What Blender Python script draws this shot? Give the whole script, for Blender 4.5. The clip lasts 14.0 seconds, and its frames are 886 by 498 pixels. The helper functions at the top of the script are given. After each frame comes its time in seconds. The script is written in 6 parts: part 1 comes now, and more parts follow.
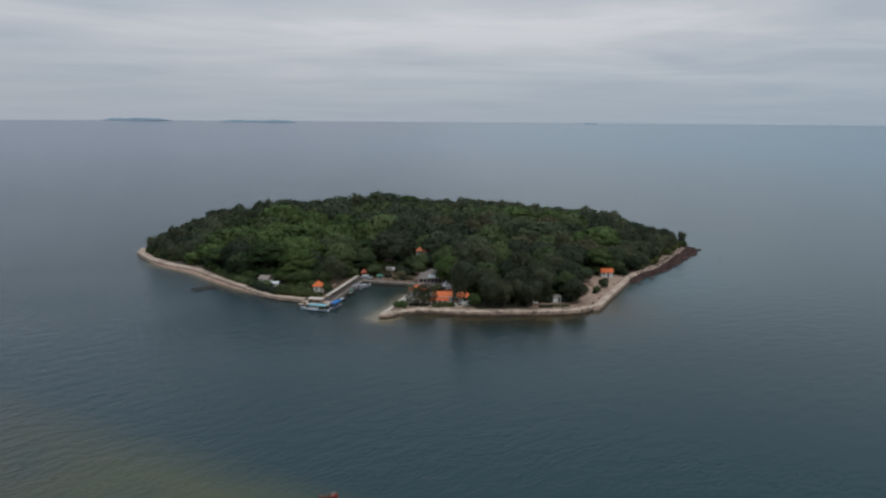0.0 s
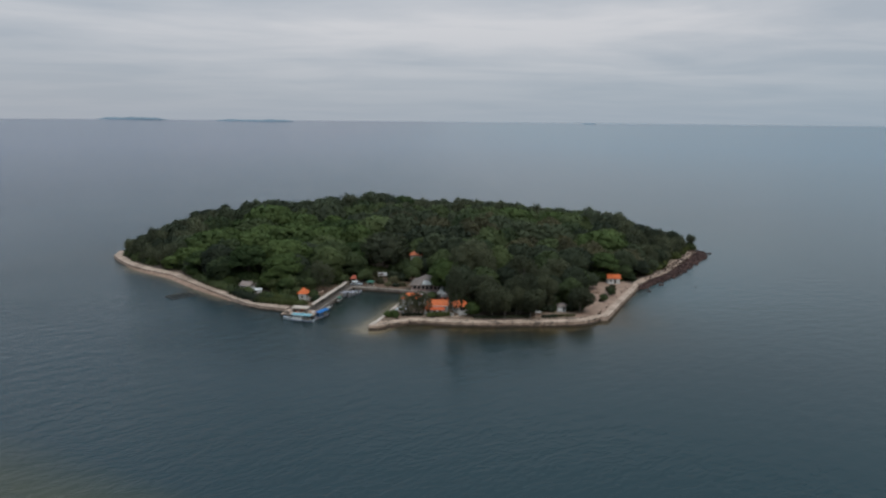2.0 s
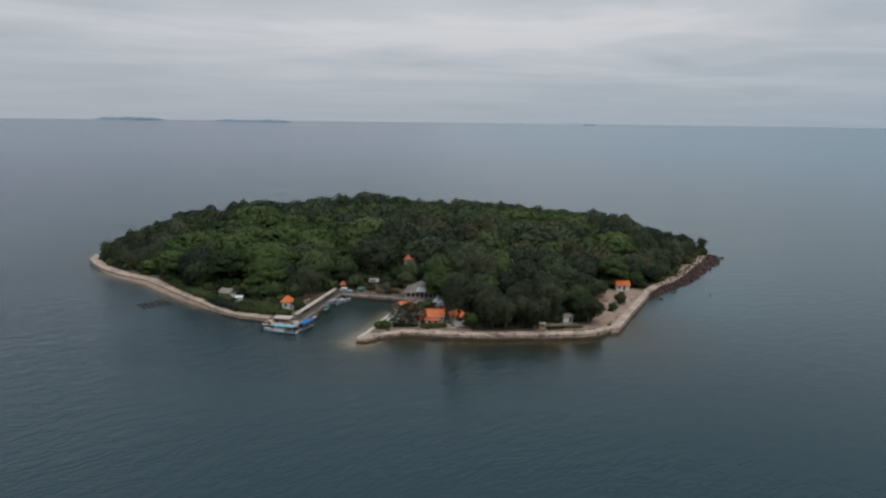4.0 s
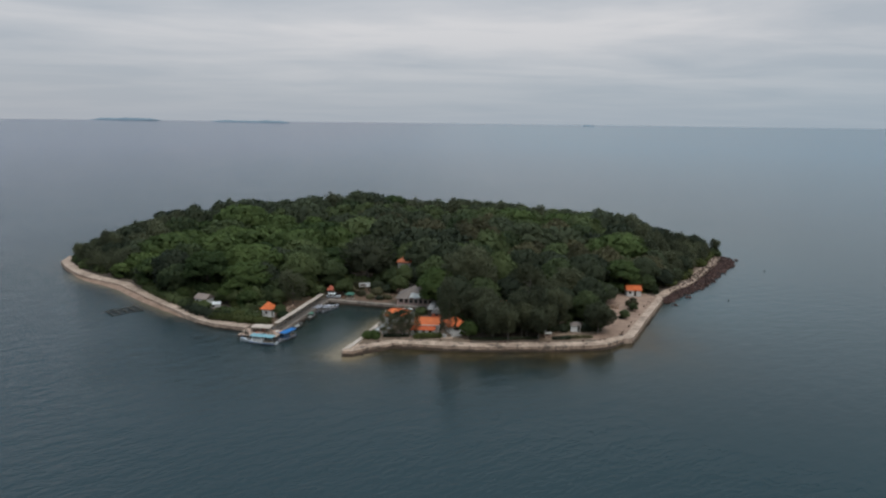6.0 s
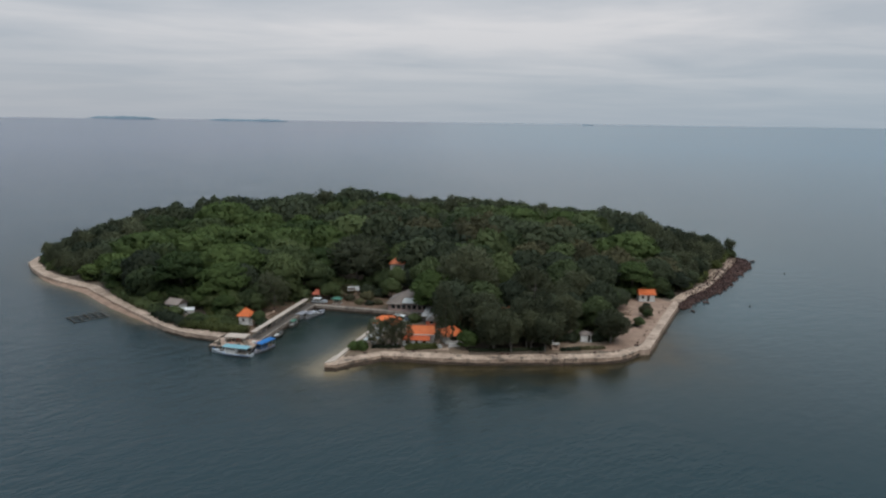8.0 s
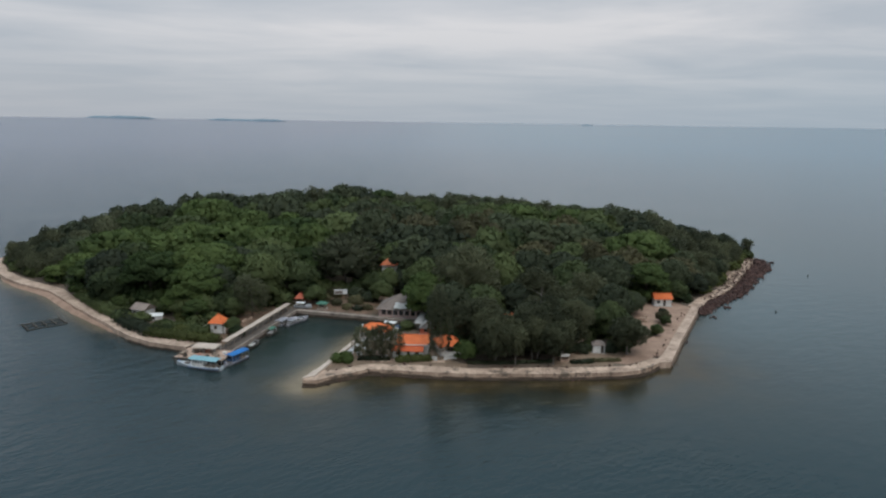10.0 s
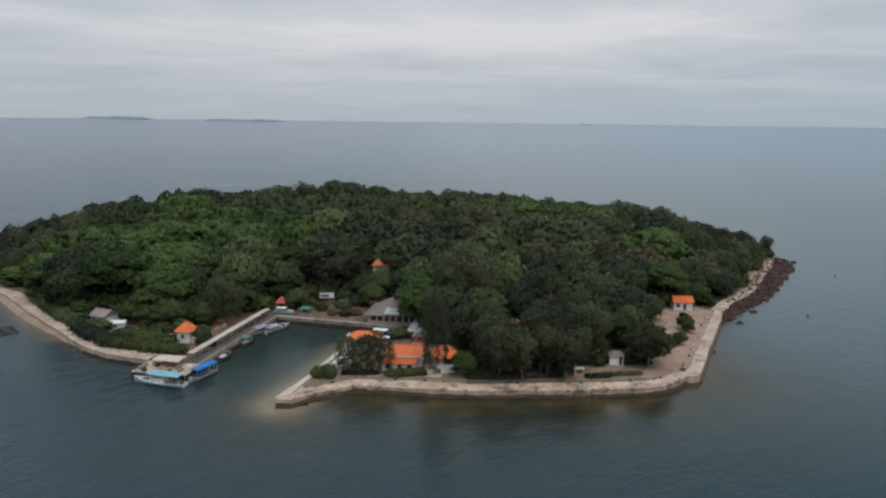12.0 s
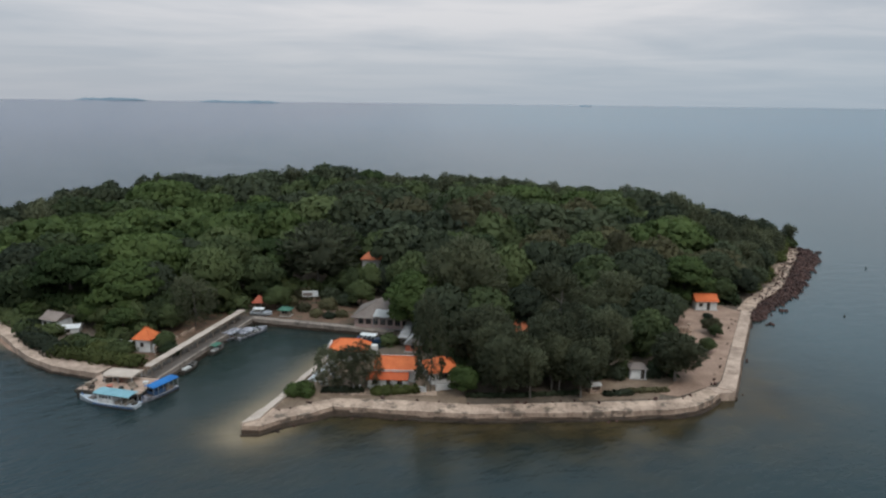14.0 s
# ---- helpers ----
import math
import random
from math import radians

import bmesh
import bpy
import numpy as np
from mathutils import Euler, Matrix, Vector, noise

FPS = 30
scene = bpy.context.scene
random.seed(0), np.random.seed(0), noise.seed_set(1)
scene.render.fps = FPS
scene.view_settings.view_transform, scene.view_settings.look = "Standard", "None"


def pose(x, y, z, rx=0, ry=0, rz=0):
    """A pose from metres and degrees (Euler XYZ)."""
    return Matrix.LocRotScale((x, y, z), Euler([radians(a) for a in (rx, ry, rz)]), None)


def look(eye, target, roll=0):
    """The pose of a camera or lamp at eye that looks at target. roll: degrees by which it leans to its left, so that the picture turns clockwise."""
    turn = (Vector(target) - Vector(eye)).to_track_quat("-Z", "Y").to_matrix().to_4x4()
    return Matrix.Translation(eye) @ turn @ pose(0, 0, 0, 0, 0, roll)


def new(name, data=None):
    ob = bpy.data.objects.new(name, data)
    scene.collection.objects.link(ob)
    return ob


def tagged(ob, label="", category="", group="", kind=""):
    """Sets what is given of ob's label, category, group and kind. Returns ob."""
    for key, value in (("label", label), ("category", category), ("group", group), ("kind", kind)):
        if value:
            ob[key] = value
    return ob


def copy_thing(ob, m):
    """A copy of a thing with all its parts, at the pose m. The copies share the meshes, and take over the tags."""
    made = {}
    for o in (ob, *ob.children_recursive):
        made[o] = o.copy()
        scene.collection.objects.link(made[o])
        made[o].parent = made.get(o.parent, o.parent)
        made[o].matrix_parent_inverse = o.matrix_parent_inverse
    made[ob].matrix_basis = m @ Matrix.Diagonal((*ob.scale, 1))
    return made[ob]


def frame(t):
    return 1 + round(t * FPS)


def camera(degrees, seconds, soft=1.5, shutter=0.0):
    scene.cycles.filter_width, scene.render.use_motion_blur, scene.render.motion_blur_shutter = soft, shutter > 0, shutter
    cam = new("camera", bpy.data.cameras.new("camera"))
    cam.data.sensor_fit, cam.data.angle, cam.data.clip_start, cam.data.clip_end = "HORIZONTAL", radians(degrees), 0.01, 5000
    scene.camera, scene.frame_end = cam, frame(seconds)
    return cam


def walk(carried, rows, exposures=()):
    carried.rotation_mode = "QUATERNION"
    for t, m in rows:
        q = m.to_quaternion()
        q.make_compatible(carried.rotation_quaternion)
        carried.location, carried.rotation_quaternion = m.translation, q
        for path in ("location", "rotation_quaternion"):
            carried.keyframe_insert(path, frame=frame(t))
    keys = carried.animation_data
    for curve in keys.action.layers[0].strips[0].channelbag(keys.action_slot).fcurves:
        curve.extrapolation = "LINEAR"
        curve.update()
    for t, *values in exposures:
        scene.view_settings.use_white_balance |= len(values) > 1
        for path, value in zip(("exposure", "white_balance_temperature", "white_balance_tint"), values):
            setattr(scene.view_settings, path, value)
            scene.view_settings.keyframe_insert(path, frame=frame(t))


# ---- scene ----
cam = camera(67.04, 14.0, soft=2.3)
# seconds, eye x, y, z, yaw, pitch, roll (degrees)
PATH = [
    (0, 0.713, 0.150, 77.724, 0.046, -11.163, 0.390),
    (0.5, 0.853, 5.469, 77.096, -0.019, -11.167, 0.379),
    (1, 1.069, 10.761, 76.607, -0.063, -11.166, 0.417),
    (1.5, 1.470, 16.077, 76.057, -0.079, -11.175, 0.459),
    (2, 1.620, 21.438, 75.451, -0.165, -11.153, 0.519),
    (2.5, 2.132, 26.767, 74.768, -0.122, -11.111, 0.530),
    (3, 2.417, 32.227, 74.202, -0.166, -11.126, 0.553),
    (5.5, 3.548, 58.706, 69.619, -0.377, -10.941, 0.736),
    (6, 4.030, 64.224, 68.708, -0.347, -10.942, 0.665),
    (6.5, 4.227, 69.680, 68.086, -0.405, -11.005, 0.732),
    (7, 4.533, 75.031, 67.103, -0.422, -11.015, 0.812),
    (7.5, 4.706, 80.236, 66.128, -0.476, -11.007, 0.768),
    (8, 4.973, 85.684, 64.972, -0.490, -10.985, 0.747),
    (10.5, 6.323, 111.692, 59.507, -0.597, -10.925, 0.808),
    (11, 6.479, 116.639, 58.413, -0.599, -10.930, 0.773),
    (11.5, 6.632, 121.993, 57.224, -0.651, -10.917, 0.763),
    (12, 6.959, 127.365, 56.053, -0.680, -10.883, 0.685),
    (12.5, 7.256, 132.666, 55.671, -0.694, -10.904, 0.743),
    (13, 7.622, 137.879, 55.538, -0.682, -10.894, 0.655),
    (13.5, 7.568, 143.104, 55.274, -0.779, -10.861, 0.671),
    (13.6, 7.611, 144.124, 55.217, -0.787, -11.054, 0.668),
    (13.7, 7.653, 145.144, 55.160, -0.796, -11.391, 0.665),
    (13.8, 7.695, 146.165, 55.102, -0.805, -11.728, 0.663),
    (13.9, 7.738, 147.185, 55.045, -0.814, -12.113, 0.660),
    (14, 7.780, 148.205, 54.988, -0.823, -12.402, 0.657),
]


def heading(eye, yaw, pitch):
    """A point a metre ahead of the eye."""
    a, b = radians(yaw), radians(pitch)
    return Vector(eye) + Vector((-math.sin(a) * math.cos(b), math.cos(a) * math.cos(b), math.sin(b)))


walk(cam, [(t, look((x, y, z), heading((x, y, z), yaw, pitch), roll)) for t, x, y, z, yaw, pitch, roll in PATH], exposures=[(0, -0.23, 6300, 9.5), (7, -0.14, 6470, 9.7), (14, -0.03, 6450, 10)])

# ---- light ----
SUN_ELEVATION, SUN_TURN = radians(58), radians(150)
world = bpy.data.worlds.new("overcast_sky")
scene.world = world
world.use_nodes = True
wn, wl = world.node_tree.nodes, world.node_tree.links
wn.clear()


def wnode(kind, **values):
    n = wn.new(kind)
    for key, value in values.items():
        n.inputs[key].default_value = value
    return n


coord = wnode("ShaderNodeTexCoord")
split = wnode("ShaderNodeSeparateXYZ")
wl.new(coord.outputs["Generated"], split.inputs[0])
lift = wnode("ShaderNodeMath")
lift.operation = "ADD"
lift.inputs[1].default_value = 0.07
wl.new(split.outputs["Z"], lift.inputs[0])
floorz = wnode("ShaderNodeMath")
floorz.operation = "MAXIMUM"
floorz.inputs[1].default_value = 0.03
wl.new(lift.outputs[0], floorz.inputs[0])
flat = []
for axis in ("X", "Y"):
    d = wnode("ShaderNodeMath")
    d.operation = "DIVIDE"
    wl.new(split.outputs[axis], d.inputs[0])
    wl.new(floorz.outputs[0], d.inputs[1])
    flat.append(d)
layer = wnode("ShaderNodeCombineXYZ")
wl.new(flat[0].outputs[0], layer.inputs["X"])
wl.new(flat[1].outputs[0], layer.inputs["Y"])
streak = wnode("ShaderNodeMapping")
streak.inputs["Scale"].default_value = (0.62, 0.85, 1.0)
streak.inputs["Rotation"].default_value = (0, 0, radians(-12))
streak.inputs["Location"].default_value = (3.1, 1.7, 0)
wl.new(layer.outputs[0], streak.inputs["Vector"])
aside = wnode("ShaderNodeMath")
aside.operation = "ABSOLUTE"
wl.new(split.outputs["X"], aside.inputs[0])
thin = wnode("ShaderNodeMapRange")
thin.interpolation_type = "SMOOTHSTEP"
thin.inputs["From Min"].default_value, thin.inputs["From Max"].default_value = 0.0, 0.6
thin.inputs["To Min"].default_value, thin.inputs["To Max"].default_value = 0.07, -0.06
wl.new(aside.outputs[0], thin.inputs["Value"])
cloud = wnode("ShaderNodeTexNoise", Scale=0.75, Detail=6.0, Roughness=0.54, Distortion=0.35)
wl.new(streak.outputs[0], cloud.inputs["Vector"])
tone = wnode("ShaderNodeValToRGB")
tone.color_ramp.elements[0].position, tone.color_ramp.elements[0].color = 0.34, (0.515, 0.555, 0.607, 1)
tone.color_ramp.elements[1].position, tone.color_ramp.elements[1].color = 0.66, (0.775, 0.765, 0.778, 1)
veiled = wnode("ShaderNodeMath")
wl.new(cloud.outputs["Fac"], veiled.inputs[0])
wl.new(thin.outputs[0], veiled.inputs[1])
wl.new(veiled.outputs[0], tone.inputs["Fac"])
# the haze low over the sea
low = wnode("ShaderNodeMapRange")
low.interpolation_type = "SMOOTHSTEP"
low.inputs["From Min"].default_value, low.inputs["From Max"].default_value = 0.0, 0.14
low.inputs["To Min"].default_value, low.inputs["To Max"].default_value = 0.85, 0.0
wl.new(split.outputs["Z"], low.inputs["Value"])
hazy = wnode("ShaderNodeMix")
hazy.data_type = "RGBA"
veer = wnode("ShaderNodeMapRange")
veer.inputs["From Min"].default_value, veer.inputs["From Max"].default_value = -0.5, 0.5
wl.new(split.outputs["X"], veer.inputs["Value"])
veil = wnode("ShaderNodeMix")
veil.data_type = "RGBA"
veil.inputs[6].default_value, veil.inputs[7].default_value = (0.455, 0.490, 0.545, 1), (0.385, 0.465, 0.545, 1)
wl.new(veer.outputs[0], veil.inputs[0])
wl.new(veil.outputs[2], hazy.inputs[7])
wl.new(low.outputs[0], hazy.inputs[0])
wl.new(tone.outputs[0], hazy.inputs[6])
sky = wn.new("ShaderNodeTexSky")
sky.sky_type, sky.sun_disc = "NISHITA", False
sky.sun_elevation, sky.sun_rotation = SUN_ELEVATION, SUN_TURN
# an overcast sky grows brighter towards the zenith
rise = wnode("ShaderNodeMapRange")
rise.inputs["From Min"].default_value, rise.inputs["From Max"].default_value = 0.55, 1.0
rise.inputs["To Min"].default_value, rise.inputs["To Max"].default_value = 1.0, 2.7
wl.new(split.outputs["Z"], rise.inputs["Value"])
blue = wnode("ShaderNodeBackground", Strength=0.06)
wl.new(sky.outputs[0], blue.inputs["Color"])
cool = wnode("ShaderNodeMapRange")
cool.interpolation_type = "SMOOTHSTEP"
cool.inputs["From Min"].default_value, cool.inputs["From Max"].default_value = 0.1, 0.5
wl.new(split.outputs["Z"], cool.inputs["Value"])
bluer = wnode("ShaderNodeMix")
bluer.data_type, bluer.blend_type = "RGBA", "MULTIPLY"
bluer.inputs[7].default_value = (0.77, 0.92, 1.0, 1)
wl.new(cool.outputs[0], bluer.inputs[0])
wl.new(hazy.outputs[2], bluer.inputs[6])
grey = wnode("ShaderNodeBackground")
wl.new(rise.outputs[0], grey.inputs["Strength"])
wl.new(bluer.outputs[2], grey.inputs["Color"])
cover = wnode("ShaderNodeMixShader", Fac=0.9)
wl.new(blue.outputs[0], cover.inputs[1])
wl.new(grey.outputs[0], cover.inputs[2])
wout = wnode("ShaderNodeOutputWorld")
wl.new(cover.outputs[0], wout.inputs["Surface"])

sun = new("sun", bpy.data.lights.new("sun", "SUN"))
sun.data.energy, sun.data.angle, sun.data.color = 1.1, radians(25), (1.0, 0.93, 0.84)
sun.matrix_world = look((0, 0, 300), Vector((0, 0, 300)) - Vector((math.sin(SUN_TURN) * math.cos(SUN_ELEVATION), math.cos(SUN_TURN) * math.cos(SUN_ELEVATION), math.sin(SUN_ELEVATION))))


# ---- materials ----
def material(name, dark, light, scale=0.5, fine=8.0, rough=0.85, bump=0.3, lift=0.05, metal=0.0, random_tone=0.0, island_tone=0.0, tuft_tone=0.0, stretch=(1, 1, 1), spread=(0.32, 0.68), spec=0.3, blot=None):
    """A surface that varies between two colours at two scales, with relief."""
    m = bpy.data.materials.new(name)
    m.use_nodes = True
    n, l = m.node_tree.nodes, m.node_tree.links
    b = n["Principled BSDF"]
    b.inputs["Roughness"].default_value, b.inputs["Metallic"].default_value = rough, metal
    b.inputs["Specular IOR Level"].default_value = spec
    geo = n.new("ShaderNodeNewGeometry")
    mapping = n.new("ShaderNodeMapping")
    mapping.inputs["Scale"].default_value = stretch
    l.new(geo.outputs["Position"], mapping.inputs["Vector"])
    big, small = n.new("ShaderNodeTexNoise"), n.new("ShaderNodeTexNoise")
    big.inputs["Scale"].default_value, big.inputs["Detail"].default_value, big.inputs["Roughness"].default_value = scale, 5.0, 0.6
    small.inputs["Scale"].default_value, small.inputs["Detail"].default_value = fine, 4.0
    for t in (big, small):
        l.new(mapping.outputs[0], t.inputs["Vector"])
    both = n.new("ShaderNodeMix")
    both.inputs[0].default_value = 0.35
    l.new(big.outputs["Fac"], both.inputs[2])
    l.new(small.outputs["Fac"], both.inputs[3])
    value = both.outputs[0]
    for amount, node, out in ((random_tone, "ShaderNodeObjectInfo", "Random"), (island_tone, "ShaderNodeNewGeometry", "Random Per Island"), (tuft_tone, "ShaderNodeAttribute", "Fac")):
        if amount:
            src, add = n.new(node), n.new("ShaderNodeMath")
            if node == "ShaderNodeAttribute":
                src.attribute_name = "tuft"
            add.operation = "MULTIPLY_ADD"
            add.inputs[1].default_value = amount
            shift = n.new("ShaderNodeMath")
            shift.operation = "SUBTRACT"
            shift.inputs[1].default_value = amount / 2
            l.new(src.outputs[out], add.inputs[0])
            l.new(value, add.inputs[2])
            l.new(add.outputs[0], shift.inputs[0])
            value = shift.outputs[0]
    ramp = n.new("ShaderNodeValToRGB")
    ramp.color_ramp.elements[0].position, ramp.color_ramp.elements[0].color = spread[0], (*dark, 1)
    ramp.color_ramp.elements[1].position, ramp.color_ramp.elements[1].color = spread[1], (*light, 1)
    l.new(value, ramp.inputs["Fac"])
    colour = ramp.outputs[0]
    if blot:
        spot, edge, worn = n.new("ShaderNodeTexNoise"), n.new("ShaderNodeMapRange"), n.new("ShaderNodeMix")
        spot.inputs["Scale"].default_value, spot.inputs["Detail"].default_value, spot.inputs["Roughness"].default_value = 0.42, 5.0, 0.65
        l.new(geo.outputs["Position"], spot.inputs["Vector"])
        edge.inputs["From Min"].default_value, edge.inputs["From Max"].default_value = 0.53, 0.62
        edge.inputs["To Max"].default_value = 0.85
        l.new(spot.outputs["Fac"], edge.inputs["Value"])
        worn.data_type = "RGBA"
        worn.inputs[7].default_value = (*blot, 1)
        l.new(edge.outputs[0], worn.inputs[0])
        l.new(colour, worn.inputs[6])
        colour = worn.outputs[2]
    l.new(colour, b.inputs["Base Color"])
    if bump:
        bp = n.new("ShaderNodeBump")
        bp.inputs["Strength"].default_value, bp.inputs["Distance"].default_value = bump, lift
        l.new(small.outputs["Fac"], bp.inputs["Height"])
        l.new(bp.outputs[0], b.inputs["Normal"])
    return m


def leaf_material(name, dark, light, through_light=0.48, tone=0.55):
    m = material(name, dark, light, scale=0.11, fine=0.9, rough=0.75, bump=0.0, random_tone=tone, island_tone=0.1, tuft_tone=0.14, spread=(0.2, 0.8), spec=0.15)
    n, l = m.node_tree.nodes, m.node_tree.links
    b = n["Principled BSDF"]
    tr, mix = n.new("ShaderNodeBsdfTranslucent"), n.new("ShaderNodeMixShader")
    mix.inputs[0].default_value = through_light
    col = b.inputs["Base Color"].links[0].from_socket
    l.new(col, tr.inputs["Color"])
    l.new(b.outputs[0], mix.inputs[1])
    l.new(tr.outputs[0], mix.inputs[2])
    l.new(mix.outputs[0], n["Material Output"].inputs["Surface"])
    return m


LEAF_RAIN = leaf_material("leaf_bright", (0.047, 0.073, 0.028), (0.156, 0.208, 0.070), tone=0.5)
LEAF_FRESH = leaf_material("leaf_fresh", (0.055, 0.084, 0.030), (0.151, 0.205, 0.066), tone=0.1)
LEAF_BROAD = leaf_material("leaf_broad", (0.046, 0.065, 0.032), (0.153, 0.186, 0.078))
LEAF_DARK = leaf_material("leaf_dark", (0.042, 0.053, 0.036), (0.108, 0.126, 0.070))
LEAF_PINE = leaf_material("leaf_casuarina", (0.056, 0.064, 0.040), (0.152, 0.160, 0.092))
LEAF_HAZE = leaf_material("leaf_olive", (0.075, 0.072, 0.042), (0.195, 0.178, 0.094))
BARK = material("bark", (0.06, 0.05, 0.04), (0.16, 0.14, 0.12), scale=1.5, fine=12, bump=0.6)
BARK_GREY = material("bark_grey", (0.10, 0.085, 0.072), (0.24, 0.21, 0.18), scale=1.5, fine=12)
SOIL = material("forest_soil", (0.055, 0.042, 0.031), (0.16, 0.12, 0.088), scale=0.12, fine=2.0)
EARTH = material("bare_earth", (0.070, 0.042, 0.028), (0.195, 0.115, 0.074), scale=0.22, fine=2.5, blot=(0.050, 0.052, 0.026))
DUST = material("trodden_dust", (0.105, 0.070, 0.047), (0.28, 0.198, 0.138), scale=0.25, fine=2.5)
SAND = material("sand", (0.203, 0.127, 0.089), (0.396, 0.262, 0.193), scale=0.22, fine=2.5)
CONCRETE = material("weathered_concrete", (0.215, 0.145, 0.106), (0.56, 0.405, 0.305), scale=0.4, fine=2.4, random_tone=0.1, spread=(0.33, 0.62), blot=(0.10, 0.076, 0.058), bump=0.5, lift=0.08)
CONCRETE_PALE = material("pale_concrete", (0.23, 0.16, 0.12), (0.54, 0.395, 0.305), scale=0.5, fine=2.4, random_tone=0.14, spread=(0.32, 0.62), bump=0.5, lift=0.08)
CONCRETE_DARK = material("wet_concrete", (0.016, 0.012, 0.009), (0.085, 0.060, 0.042), scale=0.35, fine=2.5, bump=0.6, lift=0.1)
COURSE = material("stained_stone_course", (0.036, 0.025, 0.018), (0.150, 0.104, 0.074), scale=0.5, fine=2.6, random_tone=0.25, spread=(0.28, 0.7), blot=(0.07, 0.052, 0.04), bump=0.6, lift=0.1)
QUAY = material("grey_brown_quay", (0.17, 0.135, 0.11), (0.34, 0.275, 0.23), scale=0.5, fine=2.6, random_tone=0.12, blot=(0.09, 0.07, 0.056), bump=0.5, lift=0.08)
ROOF_DEEP = material("deep_orange_tile", (0.40, 0.070, 0.022), (0.58, 0.125, 0.040), scale=0.7, fine=3.0, rough=0.7, bump=0.5)
SHEET_GREY = material("weathered_grey_sheet", (0.25, 0.24, 0.23), (0.42, 0.40, 0.39), scale=0.5, fine=3.0, rough=0.75)
CONCRETE_GREY = material("grey_concrete", (0.27, 0.25, 0.235), (0.50, 0.465, 0.43), scale=0.4, fine=4.0)
PLANK = material("sun_bleached_planks", (0.34, 0.225, 0.17), (0.56, 0.41, 0.32), scale=1.0, fine=6.0, random_tone=0.2)
DECK = material("deck_boards", (0.068, 0.055, 0.047), (0.14, 0.113, 0.096), scale=0.5, fine=5.0)
ROOF_ORANGE = material("orange_roof_tile", (0.52, 0.106, 0.030), (0.74, 0.188, 0.058), scale=0.7, fine=3.0, rough=0.7, bump=0.5, random_tone=0.15)
ROOF_FADED = material("faded_orange_tile", (0.44, 0.125, 0.055), (0.62, 0.20, 0.095), scale=0.7, fine=3.0, rough=0.75, bump=0.5)
ROOF_RED = material("faded_red_roof", (0.36, 0.085, 0.05), (0.52, 0.145, 0.085), scale=0.7, fine=3.0, rough=0.7)
ROOF_GREY = material("grey_sheet_roof", (0.135, 0.108, 0.095), (0.26, 0.215, 0.19), scale=0.3, fine=2.5, rough=0.9, spec=0.1)
SHEET_BEIGE = material("beige_canopy_sheet", (0.38, 0.30, 0.245), (0.56, 0.46, 0.385), scale=0.5, fine=3.0, random_tone=0.15)
ROOF_BROWN = material("brown_sheet_roof", (0.17, 0.128, 0.108), (0.31, 0.245, 0.21), scale=0.4, fine=2.5, rough=0.65)
ROOF_WHITE = material("white_sheet_roof", (0.55, 0.545, 0.53), (0.78, 0.775, 0.76), scale=0.5, fine=3.0, rough=0.8, spec=0.15)
ROOF_GREEN = material("green_sheet_roof", (0.035, 0.11, 0.075), (0.075, 0.19, 0.13), scale=0.6, fine=3.0, rough=0.55)
PLASTER = material("white_plaster", (0.50, 0.48, 0.45), (0.78, 0.76, 0.73), scale=0.5, fine=4.0, bump=0.2)
PINK = material("pink_plaster", (0.33, 0.225, 0.20), (0.50, 0.37, 0.335), scale=0.5, fine=4.0, bump=0.2)
WOOD = material("weathered_wood", (0.15, 0.115, 0.085), (0.33, 0.265, 0.205), scale=1.2, fine=7.0)
WOOD_DARK = material("dark_wood", (0.03, 0.026, 0.022), (0.09, 0.075, 0.06), scale=1.2, fine=7.0)
HULL_WHITE = material("white_hull_paint", (0.30, 0.33, 0.36), (0.56, 0.58, 0.60), scale=0.9, fine=4.0, rough=0.4, bump=0.1)
HULL_BLUE = material("blue_hull_paint", (0.02, 0.08, 0.22), (0.04, 0.15, 0.36), scale=0.6, fine=4.0, rough=0.4, bump=0.1)
HULL_DUSK = material("dark_blue_hull_paint", (0.02, 0.05, 0.11), (0.05, 0.10, 0.19), scale=0.6, fine=4.0, rough=0.45, bump=0.1)
CANVAS_BLUE = material("blue_canopy", (0.010, 0.095, 0.30), (0.022, 0.185, 0.48), scale=0.6, fine=4.0, rough=0.6, bump=0.15)
CANVAS_TEAL = material("turquoise_canopy", (0.14, 0.29, 0.33), (0.24, 0.42, 0.47), scale=0.6, fine=4.0, rough=0.6, bump=0.15)
GREY_BOAT = material("grey_boat_cover", (0.07, 0.07, 0.085), (0.46, 0.44, 0.47), scale=1.1, fine=3.0, spread=(0.4, 0.6), rough=0.5)
RED_PAINT = material("red_paint", (0.15, 0.030, 0.022), (0.27, 0.062, 0.04), scale=0.7, fine=4.0, rough=0.5)
ROCK = material("brown_rock", (0.022, 0.012, 0.010), (0.100, 0.052, 0.042), scale=0.35, fine=3.0, bump=0.7, lift=0.1, island_tone=0.25)
GLASS = material("dark_window_glass", (0.012, 0.013, 0.015), (0.022, 0.024, 0.027), rough=0.12, bump=0.0, spec=0.5)
# Blue-grey because distance haze is mixed into the woods' own colour.
HAZED_WOODS = material("hazed_woods", (0.150, 0.205, 0.250), (0.185, 0.245, 0.290), scale=0.01, fine=0.05, bump=0.0)
STEEL = material("grey_steel", (0.25, 0.26, 0.27), (0.38, 0.39, 0.40), rough=0.5, bump=0.1)
